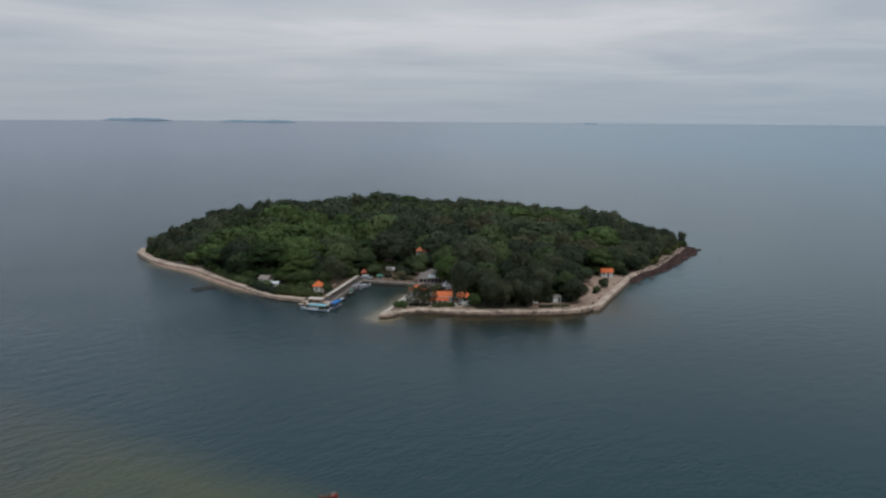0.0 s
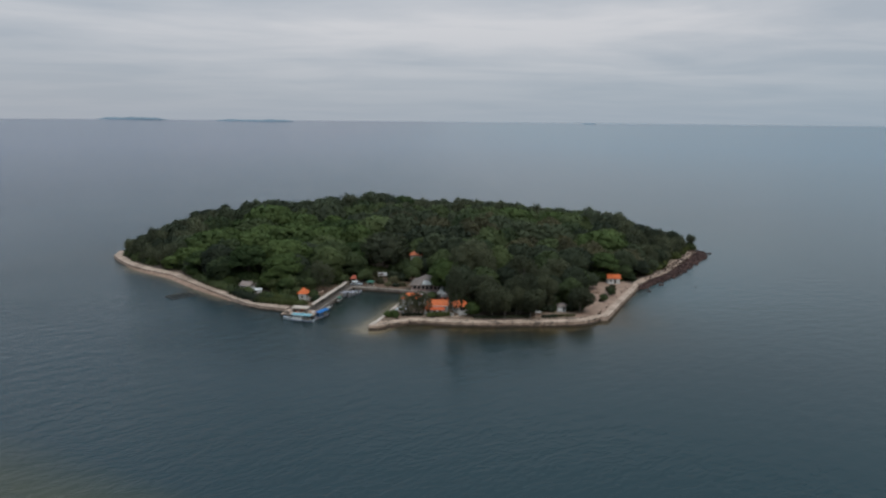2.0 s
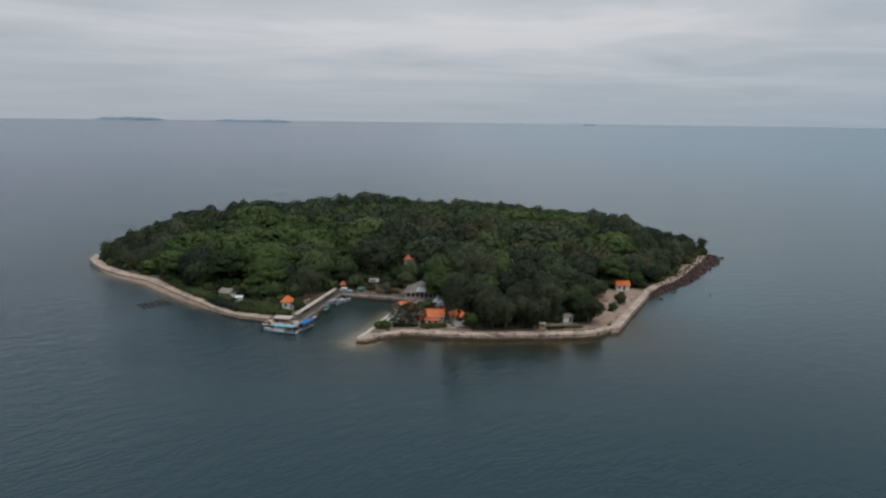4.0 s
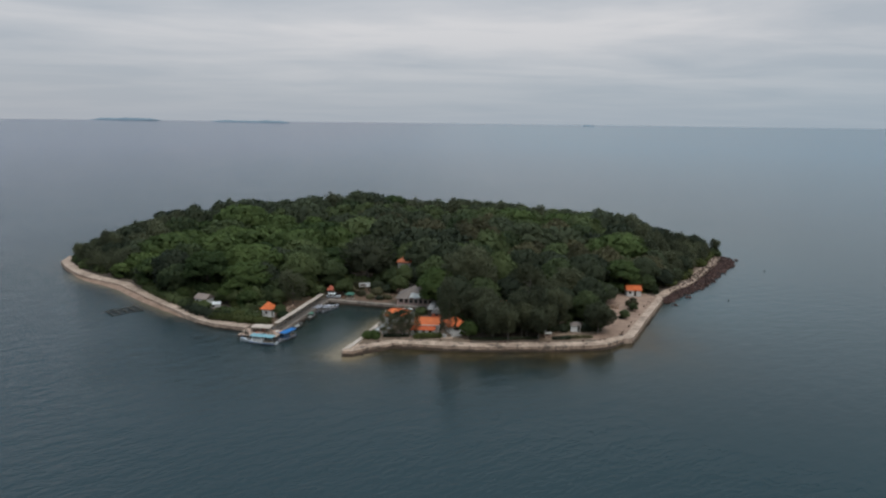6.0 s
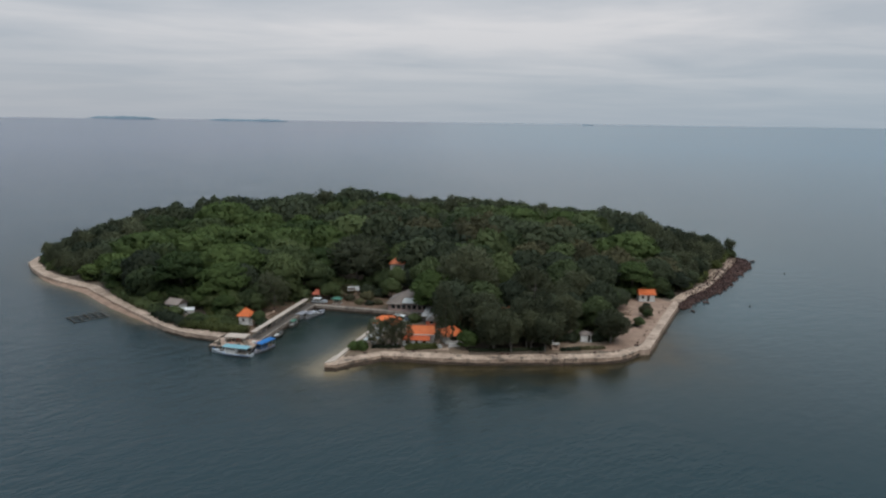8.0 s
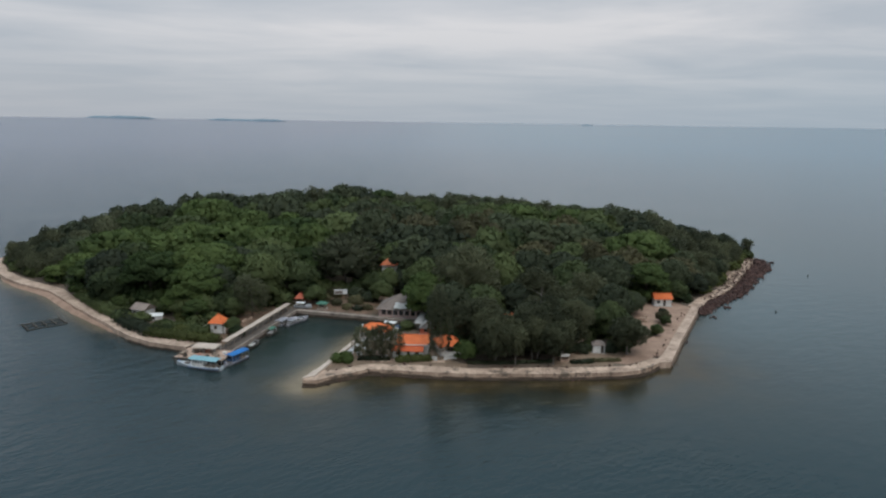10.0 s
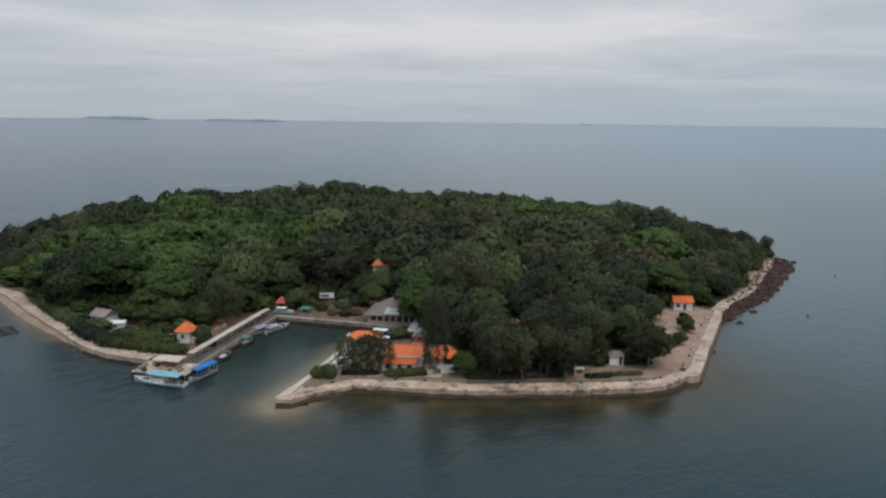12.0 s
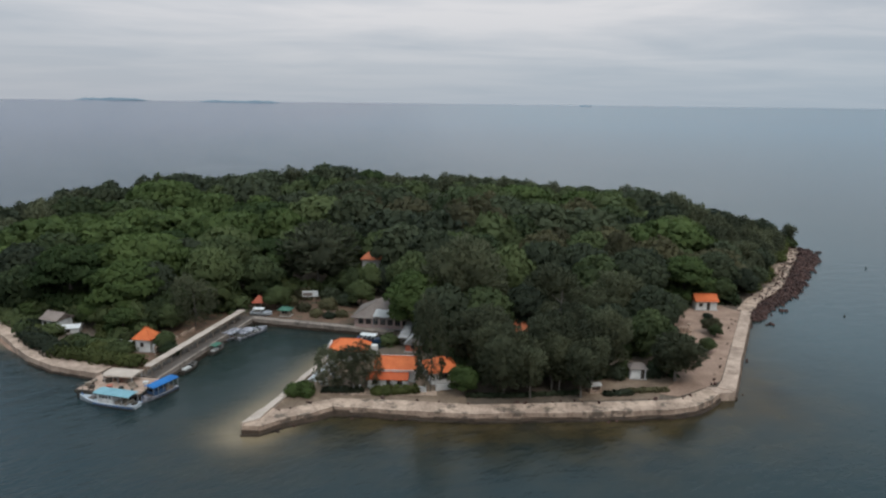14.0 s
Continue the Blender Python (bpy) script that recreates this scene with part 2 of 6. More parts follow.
HEDGE = leaf_material("hedge_leaf", (0.058, 0.070, 0.030), (0.158, 0.176, 0.060))


# ---- building blocks ----
def mesh_of(name, bm, mat):
    me = bpy.data.meshes.new(name)
    bm.normal_update()
    bm.to_mesh(me)
    bm.free()
    me.materials.append(mat)
    return me


def part(name, bm, mat, parent, label=""):
    """One mesh object under a thing or a part."""
    ob = new(name, mesh_of(name, bm, mat))
    ob.parent = parent
    return tagged(ob, label)


def thing(name, label, category, place, turn=0.0, group="", kind=""):
    """An empty at a thing's base."""
    ob = new(name)
    ob.matrix_basis = pose(*place, 0, 0, turn)
    return tagged(ob, label, category, group, kind)


def piece(name, bm, mat, label="", category="", kind="", group=""):
    """A mesh object of its own at top level."""
    return tagged(new(name, mesh_of(name, bm, mat)), label, category, group, kind)


def box(bm, x0, x1, y0, y1, z0, z1, bevel=0.0):
    made = bmesh.ops.create_cube(bm, size=1.0, matrix=Matrix.LocRotScale(((x0 + x1) / 2, (y0 + y1) / 2, (z0 + z1) / 2), None, (x1 - x0, y1 - y0, z1 - z0)))
    if bevel:
        edges = list({e for v in made["verts"] for e in v.link_edges})
        bmesh.ops.bevel(bm, geom=edges, offset=bevel, segments=1, affect="EDGES")
    return bm


def boxed(*args, **kw):
    return box(bmesh.new(), *args, **kw)


def rod(bm, a, b, r0, r1=None, sides=8):
    a, b = Vector(a), Vector(b)
    m = Matrix.Translation((a + b) / 2) @ (b - a).to_track_quat("Z", "Y").to_matrix().to_4x4()
    bmesh.ops.create_cone(bm, cap_ends=True, segments=sides, radius1=r0, radius2=r0 if r1 is None else r1, depth=(b - a).length, matrix=m)
    return bm


def prism(bm, outline, z0, z1, rough=0.0):
    """A solid over a plan outline."""
    tops = [bm.verts.new((x, y, z1 + random.uniform(-rough, rough))) for x, y in outline]
    feet = [bm.verts.new((x, y, z0)) for x, y in outline]
    k = len(outline)
    bm.faces.new(tops)
    for i in range(k):
        bm.faces.new((tops[i], feet[i], feet[(i + 1) % k], tops[(i + 1) % k]))
    bm.faces.new(feet[::-1])
    bmesh.ops.recalc_face_normals(bm, faces=bm.faces[:])
    return bm


def along(points, step):
    """Evenly spaced points on a line of points."""
    pts = [Vector(p) for p in points]
    out = [pts[0]]
    for a, b in zip(pts, pts[1:]):
        k = max(1, round((b - a).length / step))
        out += [a.lerp(b, i / k) for i in range(1, k + 1)]
    return out


def beside(points, off):
    """The line moved to its left by off metres."""
    pts, out = [Vector(p) for p in points], []
    for i, p in enumerate(pts):
        d = (pts[min(i + 1, len(pts) - 1)] - pts[max(i - 1, 0)]).normalized()
        out.append(p + Vector((-d.y, d.x)) * off)
    return out


# ---- the plan ----
GROUND = 1.35
SOUTH = [(-24.1, 252.0), (-21.4, 251.8), (-18.0, 254.6), (-12.7, 257.4), (-10.0, 259.4), (-3.9, 258.9), (3.2, 257.9), (15.3, 256.8), (31.6, 257.6), (41.9, 258.2), (51.3, 258.9), (55.3, 260.0), (58.9, 262.6), (62.0, 265.8)]
EAST = [(65.4, 266.4), (67.6, 270.8), (75.4, 285.7), (83.2, 300.2), (91.8, 316.8)]
NORTHEAST = [(91.8, 316.8), (99.0, 327.0), (113.0, 341.9), (128.3, 366.2), (143.6, 390.0), (148.8, 400.2)]
BACK = [(146.0, 412.0), (136.0, 434.0), (116.0, 466.0), (80.0, 500.0), (30.0, 526.0), (-30.0, 534.0), (-90.0, 518.0), (-140.0, 478.0), (-168.0, 428.0)]
WEST = [(-174.8, 384.0), (-172.0, 372.0), (-163.0, 360.0), (-152.6, 349.0), (-142.0, 340.5), (-125.0, 330.0), (-107.0, 311.5), (-90.0, 295.5), (-77.0, 283.0), (-69.8, 278.4), (-62.6, 276.0), (-58.5, 274.6)]
HARBOUR = [(-50.0, 272.5), (-45.6, 272.2), (-37.4, 308.6), (-26.7, 306.0), (-15.1, 303.0), (-1.6, 298.6), (0.2, 292.0), (-4.0, 288.5), (-11.2, 289.0), (-14.0, 285.0), (-20.3, 262.6)]
SHORE = SOUTH + EAST + NORTHEAST[1:] + BACK + WEST + HARBOUR

# ---- the sea: one sheet to the horizon ----
SEA_MID = (0.0, 120.0)


def to_line(px, py, line):
    """The distance of many points from a line of points."""
    best = np.full(len(px), 1e9)
    for (ax, ay), (bx, by) in zip(line, line[1:]):
        dx, dy = bx - ax, by - ay
        u = np.clip(((px - ax) * dx + (py - ay) * dy) / (dx * dx + dy * dy), 0, 1)
        best = np.minimum(best, np.hypot(px - ax - u * dx, py - ay - u * dy))
    return best


def make_sea():
    rings = np.concatenate([np.arange(4.0, 470.0, 3.2), np.geomspace(475.0, 4880.0, 48)])
    turns = np.linspace(0, 2 * np.pi, 640, endpoint=False)
    r, a = np.meshgrid(rings, turns, indexing="ij")
    x, y = SEA_MID[0] + r * np.cos(a), SEA_MID[1] + r * np.sin(a)
    z = 43.0 * np.clip((r - 2000.0) / 2880.0, 0, 1) ** 1.7
    verts = np.concatenate([[[*SEA_MID, 0.0]], np.stack([x, y, z], -1).reshape(-1, 3)])
    k, m = len(turns), len(rings)
    i, j = np.meshgrid(np.arange(m - 1), np.arange(k), indexing="ij")
    quads = np.stack([1 + i * k + j, 1 + (i + 1) * k + j, 1 + (i + 1) * k + (j + 1) % k, 1 + i * k + (j + 1) % k], -1).reshape(-1, 4)
    fan = [(0, 1 + q, 1 + (q + 1) % k) for q in range(k)]
    me = bpy.data.meshes.new("sea")
    me.from_pydata(verts.tolist(), [], fan + quads.tolist())
    px, py = verts[:, 0], verts[:, 1]
    near = np.hypot(px, py - 360) < 420
    shoal, sandy, reef = np.zeros(len(px)), np.zeros(len(px)), np.zeros(len(px))
    d_south = to_line(px[near], py[near], SOUTH[2:] + EAST[:2])
    d_tip = to_line(px[near], py[near], HARBOUR[-1:] + SOUTH[:3])
    d_in = to_line(px[near], py[near], HARBOUR[-2:] + SOUTH[:1])
    d_west = to_line(px[near], py[near], WEST[3:8])
    d_all = to_line(px[near], py[near], SHORE)
    shoal[near] = np.clip(np.exp(-d_south / 16.0) * 1.15 + 0.16 * np.exp(-(((px[near] + 24) / 20) ** 2 + ((py[near] - 284) / 20) ** 2)) + 0.55 * np.exp(-d_all / 5.0), 0, 1)
    sandy[near] = np.clip(np.exp(-(d_tip / 3.0) ** 2) * 0.65 + np.exp(-(d_in / 5.4) ** 2) * 0.95 + np.exp(-(d_west / 5.0) ** 2) * 0.75, 0, 1)
    side = (px + 126.0) * 54.0 + (py - 181.0) * 106.0
    dist = -side / math.hypot(54.0, 106.0)
    reef[:] = (0.65 * np.clip((dist + 4.0) / 16.0, 0, 1) + 0.35 * np.clip(dist / 60.0, 0, 1)) * np.clip((420 - np.hypot(px + 150, py - 20)) / 150, 0, 1)
    pale_tint = np.zeros(len(px))
    calm_mirror = np.exp(-(((px + 28.0) / 26.0) ** 2 + ((py - 280.0) / 30.0) ** 2) ** 1.5)
    lee = calm_mirror.copy()
    lee[near] = np.maximum(lee[near], 0.7 * np.exp(-d_south / 20.0))
    # Water colour gets paler towards the eastern shore.
    pale_tint[near] = np.exp(-d_all / 90.0) * np.clip((px[near] - 35.0) / 70.0, 0, 1) * np.clip((py[near] - 215.0) / 90.0, 0, 1)
    # Western water tinted for the sky it mirrors, as base colour.
    pale_tint = np.maximum(pale_tint, 0.13 * np.clip((-px - 40.0) / 140.0, 0, 1) * np.clip((900.0 - np.hypot(px, py - 250)) / 500.0, 0, 1))
    for name, values in (("pale_tint", pale_tint), ("far_haze", np.clip((np.hypot(px, py - 300) - 220.0) / 1300.0, 0, 1) ** 0.6), ("shoal", shoal), ("sandy", sandy), ("reef", reef), ("calm_mirror", calm_mirror), ("lee", lee)):
        me.attributes.new(name, "FLOAT", "POINT").data.foreach_set("value", values.astype(np.float32))
    me.polygons.foreach_set("use_smooth", np.ones(len(me.polygons), bool))
    me.update()
    return tagged(new("water", me), "blue-grey rippled sea with sandy shallows round the island", "sea", kind="structure")


def sea_material():
    m = bpy.data.materials.new("sea_water")
    m.use_nodes = True
    n, l = m.node_tree.nodes, m.node_tree.links
    b = n["Principled BSDF"]
    b.inputs["Roughness"].default_value, b.inputs["IOR"].default_value = 0.19, 1.33
    geo = n.new("ShaderNodeNewGeometry")

    def noisy(scale, detail, stretch, turn, rough=0.5):
        mp, t = n.new("ShaderNodeMapping"), n.new("ShaderNodeTexNoise")
        mp.vector_type = "TEXTURE"
        mp.inputs["Scale"].default_value, mp.inputs["Rotation"].default_value = tuple(1 / v for v in stretch), (0, 0, radians(turn))
        t.inputs["Scale"].default_value, t.inputs["Detail"].default_value, t.inputs["Roughness"].default_value = scale, detail, rough
        l.new(geo.outputs["Position"], mp.inputs["Vector"])
        l.new(mp.outputs[0], t.inputs["Vector"])
        return t.outputs["Fac"]

    def calc(op, *ins):
        c = n.new("ShaderNodeMath")
        c.operation = op
        for k, v in enumerate(ins):
            if isinstance(v, (int, float)):
                c.inputs[k].default_value = v
            else:
                l.new(v, c.inputs[k])
        return c.outputs[0]

    def blend(fac, a, c):
        x = n.new("ShaderNodeMix")
        x.data_type = "RGBA"
        for k, v in ((0, fac), (6, a), (7, c)):
            if isinstance(v, tuple):
                x.inputs[k].default_value = v
            else:
                l.new(v, x.inputs[k])
        return x.outputs[2]

    def depth(name):
        a = n.new("ShaderNodeAttribute")
        a.attribute_name = name
        return a.outputs["Fac"]

    broad = noisy(0.006, 4, (0.6, 1.6, 1), 8)
    patch = noisy(0.06, 4, (1, 1, 1), 0)
    place, cloud_tint = n.new("ShaderNodeSeparateXYZ"), n.new("ShaderNodeMapRange")
    l.new(geo.outputs["Position"], place.inputs[0])
    l.new(place.outputs["X"], cloud_tint.inputs["Value"])
    cloud_tint.inputs["From Min"].default_value, cloud_tint.inputs["From Max"].default_value = -420.0, 380.0
    # Greyer in the west: clouds mirrored there, painted into the water colour.
    open_sea = blend(cloud_tint.outputs[0], blend(broad, (0.0142, 0.0268, 0.0380, 1), (0.0162, 0.0302, 0.0408, 1)), blend(broad, (0.0068, 0.0285, 0.0325, 1), (0.0082, 0.0335, 0.0360, 1)))
    # Far out, the blue of distance haze is put into the base colour.
    far_haze = blend(depth("far_haze"), open_sea, blend(cloud_tint.outputs[0], (0.045, 0.070, 0.120, 1), (0.026, 0.108, 0.160, 1)))
    mottle = calc("MULTIPLY_ADD", patch, 1.3, 0.35)
    weedy = n.new("ShaderNodeMapRange")
    l.new(place.outputs["X"], weedy.inputs["Value"])
    weedy.inputs["From Min"].default_value, weedy.inputs["From Max"].default_value = -110.0, -30.0
    col = blend(calc("MULTIPLY", depth("reef"), calc("MINIMUM", mottle, 1.0)), far_haze, blend(weedy.outputs[0], (0.046, 0.044, 0.026, 1), (0.080, 0.080, 0.028, 1)))
    col = blend(depth("pale_tint"), col, (0.040, 0.078, 0.090, 1))
    bed = noisy(0.16, 4, (0.7, 1.3, 1), 12, 0.6)
    # Brown bed, with dark patches painted in for trees mirrored off the wall.
    bed_mirror = blend(calc("MINIMUM", calc("MAXIMUM", calc("MULTIPLY_ADD", bed, 2.8, -0.9), 0.0), 1.0), (0.020, 0.017, 0.010, 1), (0.058, 0.041, 0.017, 1))
    col = blend(calc("MINIMUM", calc("MULTIPLY", depth("shoal"), mottle), 1.0), col, bed_mirror)
    # Trees mirrored in the harbour, painted as a dark green water colour.
    col = blend(calc("MULTIPLY", depth("calm_mirror"), 0.8), col, (0.013, 0.024, 0.021, 1))
    col = blend(calc("MINIMUM", calc("MULTIPLY", depth("sandy"), mottle), 1.0), col, (0.21, 0.16, 0.10, 1))
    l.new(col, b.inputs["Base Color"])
    swell = noisy(0.24, 3, (0.6, 1.1, 1), 38, 0.5)
    chop = noisy(0.75, 3, (0.6, 1.2, 1), 30, 0.6)
    gust = noisy(0.018, 3, (0.7, 1.5, 1), 10)
    height = calc("ADD", calc("MULTIPLY", swell, 0.7), calc("MULTIPLY", chop, 0.36))
    bp = n.new("ShaderNodeBump")
    bp.inputs["Distance"].default_value = 1.0
    windward = n.new("ShaderNodeMapRange")
    l.new(place.outputs["X"], windward.inputs["Value"])
    for key, value in (("From Min", 70.0), ("From Max", -90.0), ("To Min", 0.55), ("To Max", 2.0)):
        windward.inputs[key].default_value = value
    l.new(calc("MULTIPLY", calc("MULTIPLY_ADD", gust, 0.7, 0.03), calc("MULTIPLY", windward.outputs[0], calc("MULTIPLY_ADD", depth("lee"), -0.65, 1.0))), bp.inputs["Strength"])
    l.new(height, bp.inputs["Height"])
    l.new(bp.outputs[0], b.inputs["Normal"])
    return m


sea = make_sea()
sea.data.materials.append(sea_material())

# ---- the island's ground ----
def make_land():
    from_edge = SHORE
    bm = prism(bmesh.new(), from_edge, -2.5, GROUND)
    return piece("ground", bm, SOIL, "dark leaf-strewn soil of a wooded island", "ground", kind="structure")


make_land()


def yard(name, outline, mat, label, up=0.05):
    bm = prism(bmesh.new(), outline, GROUND - 0.4, GROUND + up)
    return piece(name, bm, mat, label, "ground", kind="structure")


yard("ground_sand", [(54, 264.5), (60.8, 268.6), (65.2, 272.0), (73.2, 286.9), (81.0, 301.4), (89.6, 317.6), (86, 323), (72, 323), (66, 306), (61, 288), (56, 277), (53, 272), (50, 266)], SAND, "pale sandy yard behind the sea wall")
yard("ground_point", [(113.0, 342.5), (128.0, 366.8), (143.2, 390.4), (149.6, 401.0), (145.0, 410.0), (138.0, 404.0), (132.0, 392.0), (118.0, 367.0), (108.0, 346.0)], DUST, "dusty rubble ground at the island's point", 0.02)
yard("ground_earth", [(-36.5, 311), (-1.5, 302), (-2, 316), (-14, 330), (-30, 334), (-40, 326)], EARTH, "reddish bare earth behind the quay")
yard("ground_grove", [(35.0, 262.4), (50.0, 263.6), (51.5, 267.0), (55.2, 270.4), (56.6, 276.6), (50.0, 277.0), (36.5, 272.0)], DUST, "trodden leaf-strewn earth under the casuarinas", 0.062)
yard("ground_spit", [(-21.5, 255), (-12, 260), (-6, 262), (14, 261), (14, 266), (-6, 288), (-12.2, 287), (-19, 264)], DUST, "trodden earth round the bungalows on the spit")
yard("ground_pier", [(-59, 277), (-50.5, 274.5), (-42, 309), (-44, 314), (-55, 314), (-57, 298)], EARTH, "trodden earth beside the pier")


# ---- sea walls and promenade ----
def slabs(name, outer, inner, step, z0, z1, mat, label, tilt=0.03):
    """A wall of cast slabs between two lines, each slab a part."""
    top = thing(name, label, "sea wall", (0, 0, 0), kind="structure")
    a, b = [Vector(p) for p in outer], [Vector(p) for p in inner]
    for i in range(len(a) - 1):
        k = max(1, round((a[i + 1] - a[i]).length / step))
        for j in range(k):
            u, v = j / k, (j + 1) / k - 0.0008
            plan = [a[i].lerp(a[i + 1], u), a[i].lerp(a[i + 1], v), b[i].lerp(b[i + 1], v), b[i].lerp(b[i + 1], u)]
            jog = random.uniform(-0.15, 0.15)
            d = (plan[0] - plan[3]).normalized() * jog
            plan[0], plan[1] = plan[0] + d, plan[1] + d
            part("slab", prism(bmesh.new(), [tuple(p) for p in plan], z0, z1 + random.uniform(-tilt, tilt), 0.03), mat, top)
    return top


SOUTH_IN = [(-20.9, 259.0), (-20.0, 257.9), (-17.3, 258.4), (-14.2, 260.6), (-10.2, 262.6), (-4.0, 262.3), (3.2, 261.7), (15.5, 260.2), (32.0, 261.2), (43.0, 261.9), (51.6, 262.6), (54.8, 263.8), (57.8, 265.9), (61.0, 268.2)]
EAST_IN = [(62.7, 267.9), (65.4, 271.9), (73.3, 286.7), (81.1, 301.3), (89.8, 317.6)]
slabs("sea_wall_south", beside(SOUTH, -0.35), SOUTH_IN, 3.4, -0.2, 1.62, CONCRETE, "worn pale concrete sea wall and promenade")
slabs("sea_wall_ledge", beside(SOUTH[:7], -0.75), beside(SOUTH[:7], -0.3), 2.6, -0.3, 0.95, COURSE, "stained broken lower course of the sea wall", 0.2)
slabs("sea_wall_foot", beside(SOUTH[6:], -0.6), beside(SOUTH[6:], -0.3), 2.6, -0.3, 0.66, COURSE, "dark wet foot of the sea wall", 0.14)
promenade_east = slabs("sea_wall_east", beside(EAST, -0.3), EAST_IN, 4.0, -0.2, 1.72, CONCRETE_PALE, "broad pale concrete promenade above the water")
part("slab", prism(bmesh.new(), [(61.9, 265.4), (65.5, 266.0), (63.2, 268.2), (60.9, 268.4)], -0.2, 1.66, 0.02), CONCRETE_PALE, promenade_east)
slabs("sea_wall_northeast", beside(NORTHEAST[:3], -0.2), beside(NORTHEAST[:3], 3.4), 4.5, -0.2, 1.55, CONCRETE, "narrow weathered concrete path above boulders", 0.06)


def broken_path():
    """The old path's end: cracked slabs, sunk and tilted, with gaps."""
    top = thing("path_northeast", "broken concrete path sunk among rubble", "path", (0, 0, 0), kind="structure")
    rng = random.Random(12)
    line = along(NORTHEAST[2:], 4.2)
    a, b, c = beside(line, -0.1), beside(line, 2.0), beside(line, 4.2)
    for i in range(len(line) - 1):
        for p, q in ((a, b), (b, c)):
            if rng.random() < 0.1:
                continue
            mid = (p[i] + p[i + 1] + q[i] + q[i + 1]) / 4
            plan = [mid + (v - mid) * rng.uniform(0.9, 1.02) for v in (p[i], p[i + 1], q[i + 1], q[i])]
            part("slab", prism(bmesh.new(), [tuple(v) for v in plan], -0.2, 1.42 + rng.uniform(-0.12, 0.08), 0.06), CONCRETE, top)


broken_path()
slabs("sea_wall_west", beside(WEST, -1.1), beside(WEST, 3.0), 4.0, -0.3, 1.5, CONCRETE_PALE, "pale weathered stone sea wall along the beach")
slabs("quay_north", beside(HARBOUR[2:6], -0.3), beside(HARBOUR[2:6], 1.5), 4.0, -0.3, 1.55, QUAY, "pale concrete quay at the back of the harbour")
slabs("sea_wall_spit", beside([*HARBOUR[-2:], SOUTH[0]], -0.2), beside([*HARBOUR[-2:], (-22.6, 254.0)], 0.9), 3.0, -0.3, 1.95, SHEET_BEIGE, "low pale parapet along the harbour side of the spit")


def skirt(name, line, out, z1, mat, label):
    """The stained foot of a wall at the waterline."""
    bm = bmesh.new()
    pts = along(line, 2.0)
    a, b = beside(pts, -out), beside(pts, 0.3)
    rows = []
    for p, q in zip(a, b):
        o = random.uniform(-0.18, 0.18)
        rows.append([bm.verts.new((p.x + o, p.y + o, -0.6)), bm.verts.new((p.x + o * 0.6, p.y + o * 0.6, z1 + random.uniform(-0.2, 0.15))), bm.verts.new((q.x, q.y, z1 + 0.1)), bm.verts.new((q.x, q.y, -0.6))])
    for r, s in zip(rows, rows[1:]):
        for i in range(4):
            bm.faces.new((r[i], r[(i + 1) % 4], s[(i + 1) % 4], s[i]))
    for r in (rows[0], rows[-1]):
        bm.faces.new(r)
    bmesh.ops.recalc_face_normals(bm, faces=bm.faces[:])
    return piece(name, bm, mat, label, "sea wall", kind="structure")


skirt("wall_foot_south", [*SOUTH], 0.95, 0.25, CONCRETE_DARK, "dark wet footing of the sea wall")
skirt("wall_foot_east", EAST, 0.7, 0.5, COURSE, "dark wet footing of the promenade")
skirt("wall_foot_west", WEST[8:], 1.5, 0.45, CONCRETE_DARK, "dark wet footing of the western wall")
skirt("wall_foot_quay", HARBOUR[1:6], 0.5, 0.7, CONCRETE_DARK, "dark wet footing of the quay")


def beach(name, line, wide, label):
    bm = bmesh.new()
    pts = along(line, 3.0)
    rows = []
    inner = beside(pts, 0.4)
    outer = beside(pts, -1.0)
    for i, (p, o) in enumerate(zip(inner, outer)):
        fade = math.sin(math.pi * min(1, max(0, i / (len(pts) - 1)))) ** 0.6
        way = (o - p).normalized() * (1.0 + wide * fade)
        q, s = p + way * 0.55, p + way
        w = random.uniform(-0.3, 0.3)
        rows.append([bm.verts.new((p.x, p.y, 1.25 * fade)), bm.verts.new((q.x, q.y + w, 0.75 * fade - 0.1)), bm.verts.new((s.x, s.y + w, -0.35)), bm.verts.new((p.x, p.y, -1.0))])
    for r, s in zip(rows, rows[1:]):
        for i in range(4):
            bm.faces.new((r[i], r[(i + 1) % 4], s[(i + 1) % 4], s[i]))
    bmesh.ops.recalc_face_normals(bm, faces=bm.faces[:])
    return piece(name, bm, SAND, label, "beach", kind="structure")


beach("beach_west", WEST[2:9], 3.1, "narrow strip of pale sand below the wall")


def rubble():
    """Loose stones on the promenade and at the wall's foot."""
    rng, bm = random.Random(21), bmesh.new()
    line = along(SOUTH[1:], 1.0) + along(EAST, 1.5)
    for p, q in zip(beside(line, 3.6), beside(line, -1.0)):
        for spot, z, chance in ((p, 1.66, 0.35), (q, 0.0, 0.3)):
            if rng.random() < chance:
                s = rng.uniform(0.12, 0.4)
                m = Matrix.LocRotScale((spot.x + rng.uniform(-0.7, 0.7), spot.y + rng.uniform(-0.7, 0.7), z), Euler((rng.uniform(0, 3), rng.uniform(0, 3), 0)), (s * rng.uniform(0.8, 1.8), s, s * 0.6))
                bmesh.ops.create_icosphere(bm, subdivisions=1, radius=1.0, matrix=m)
    return piece("wall_rubble", bm, ROCK, "loose brown stones on the sea wall", "rubble", kind="stuff")


rubble()

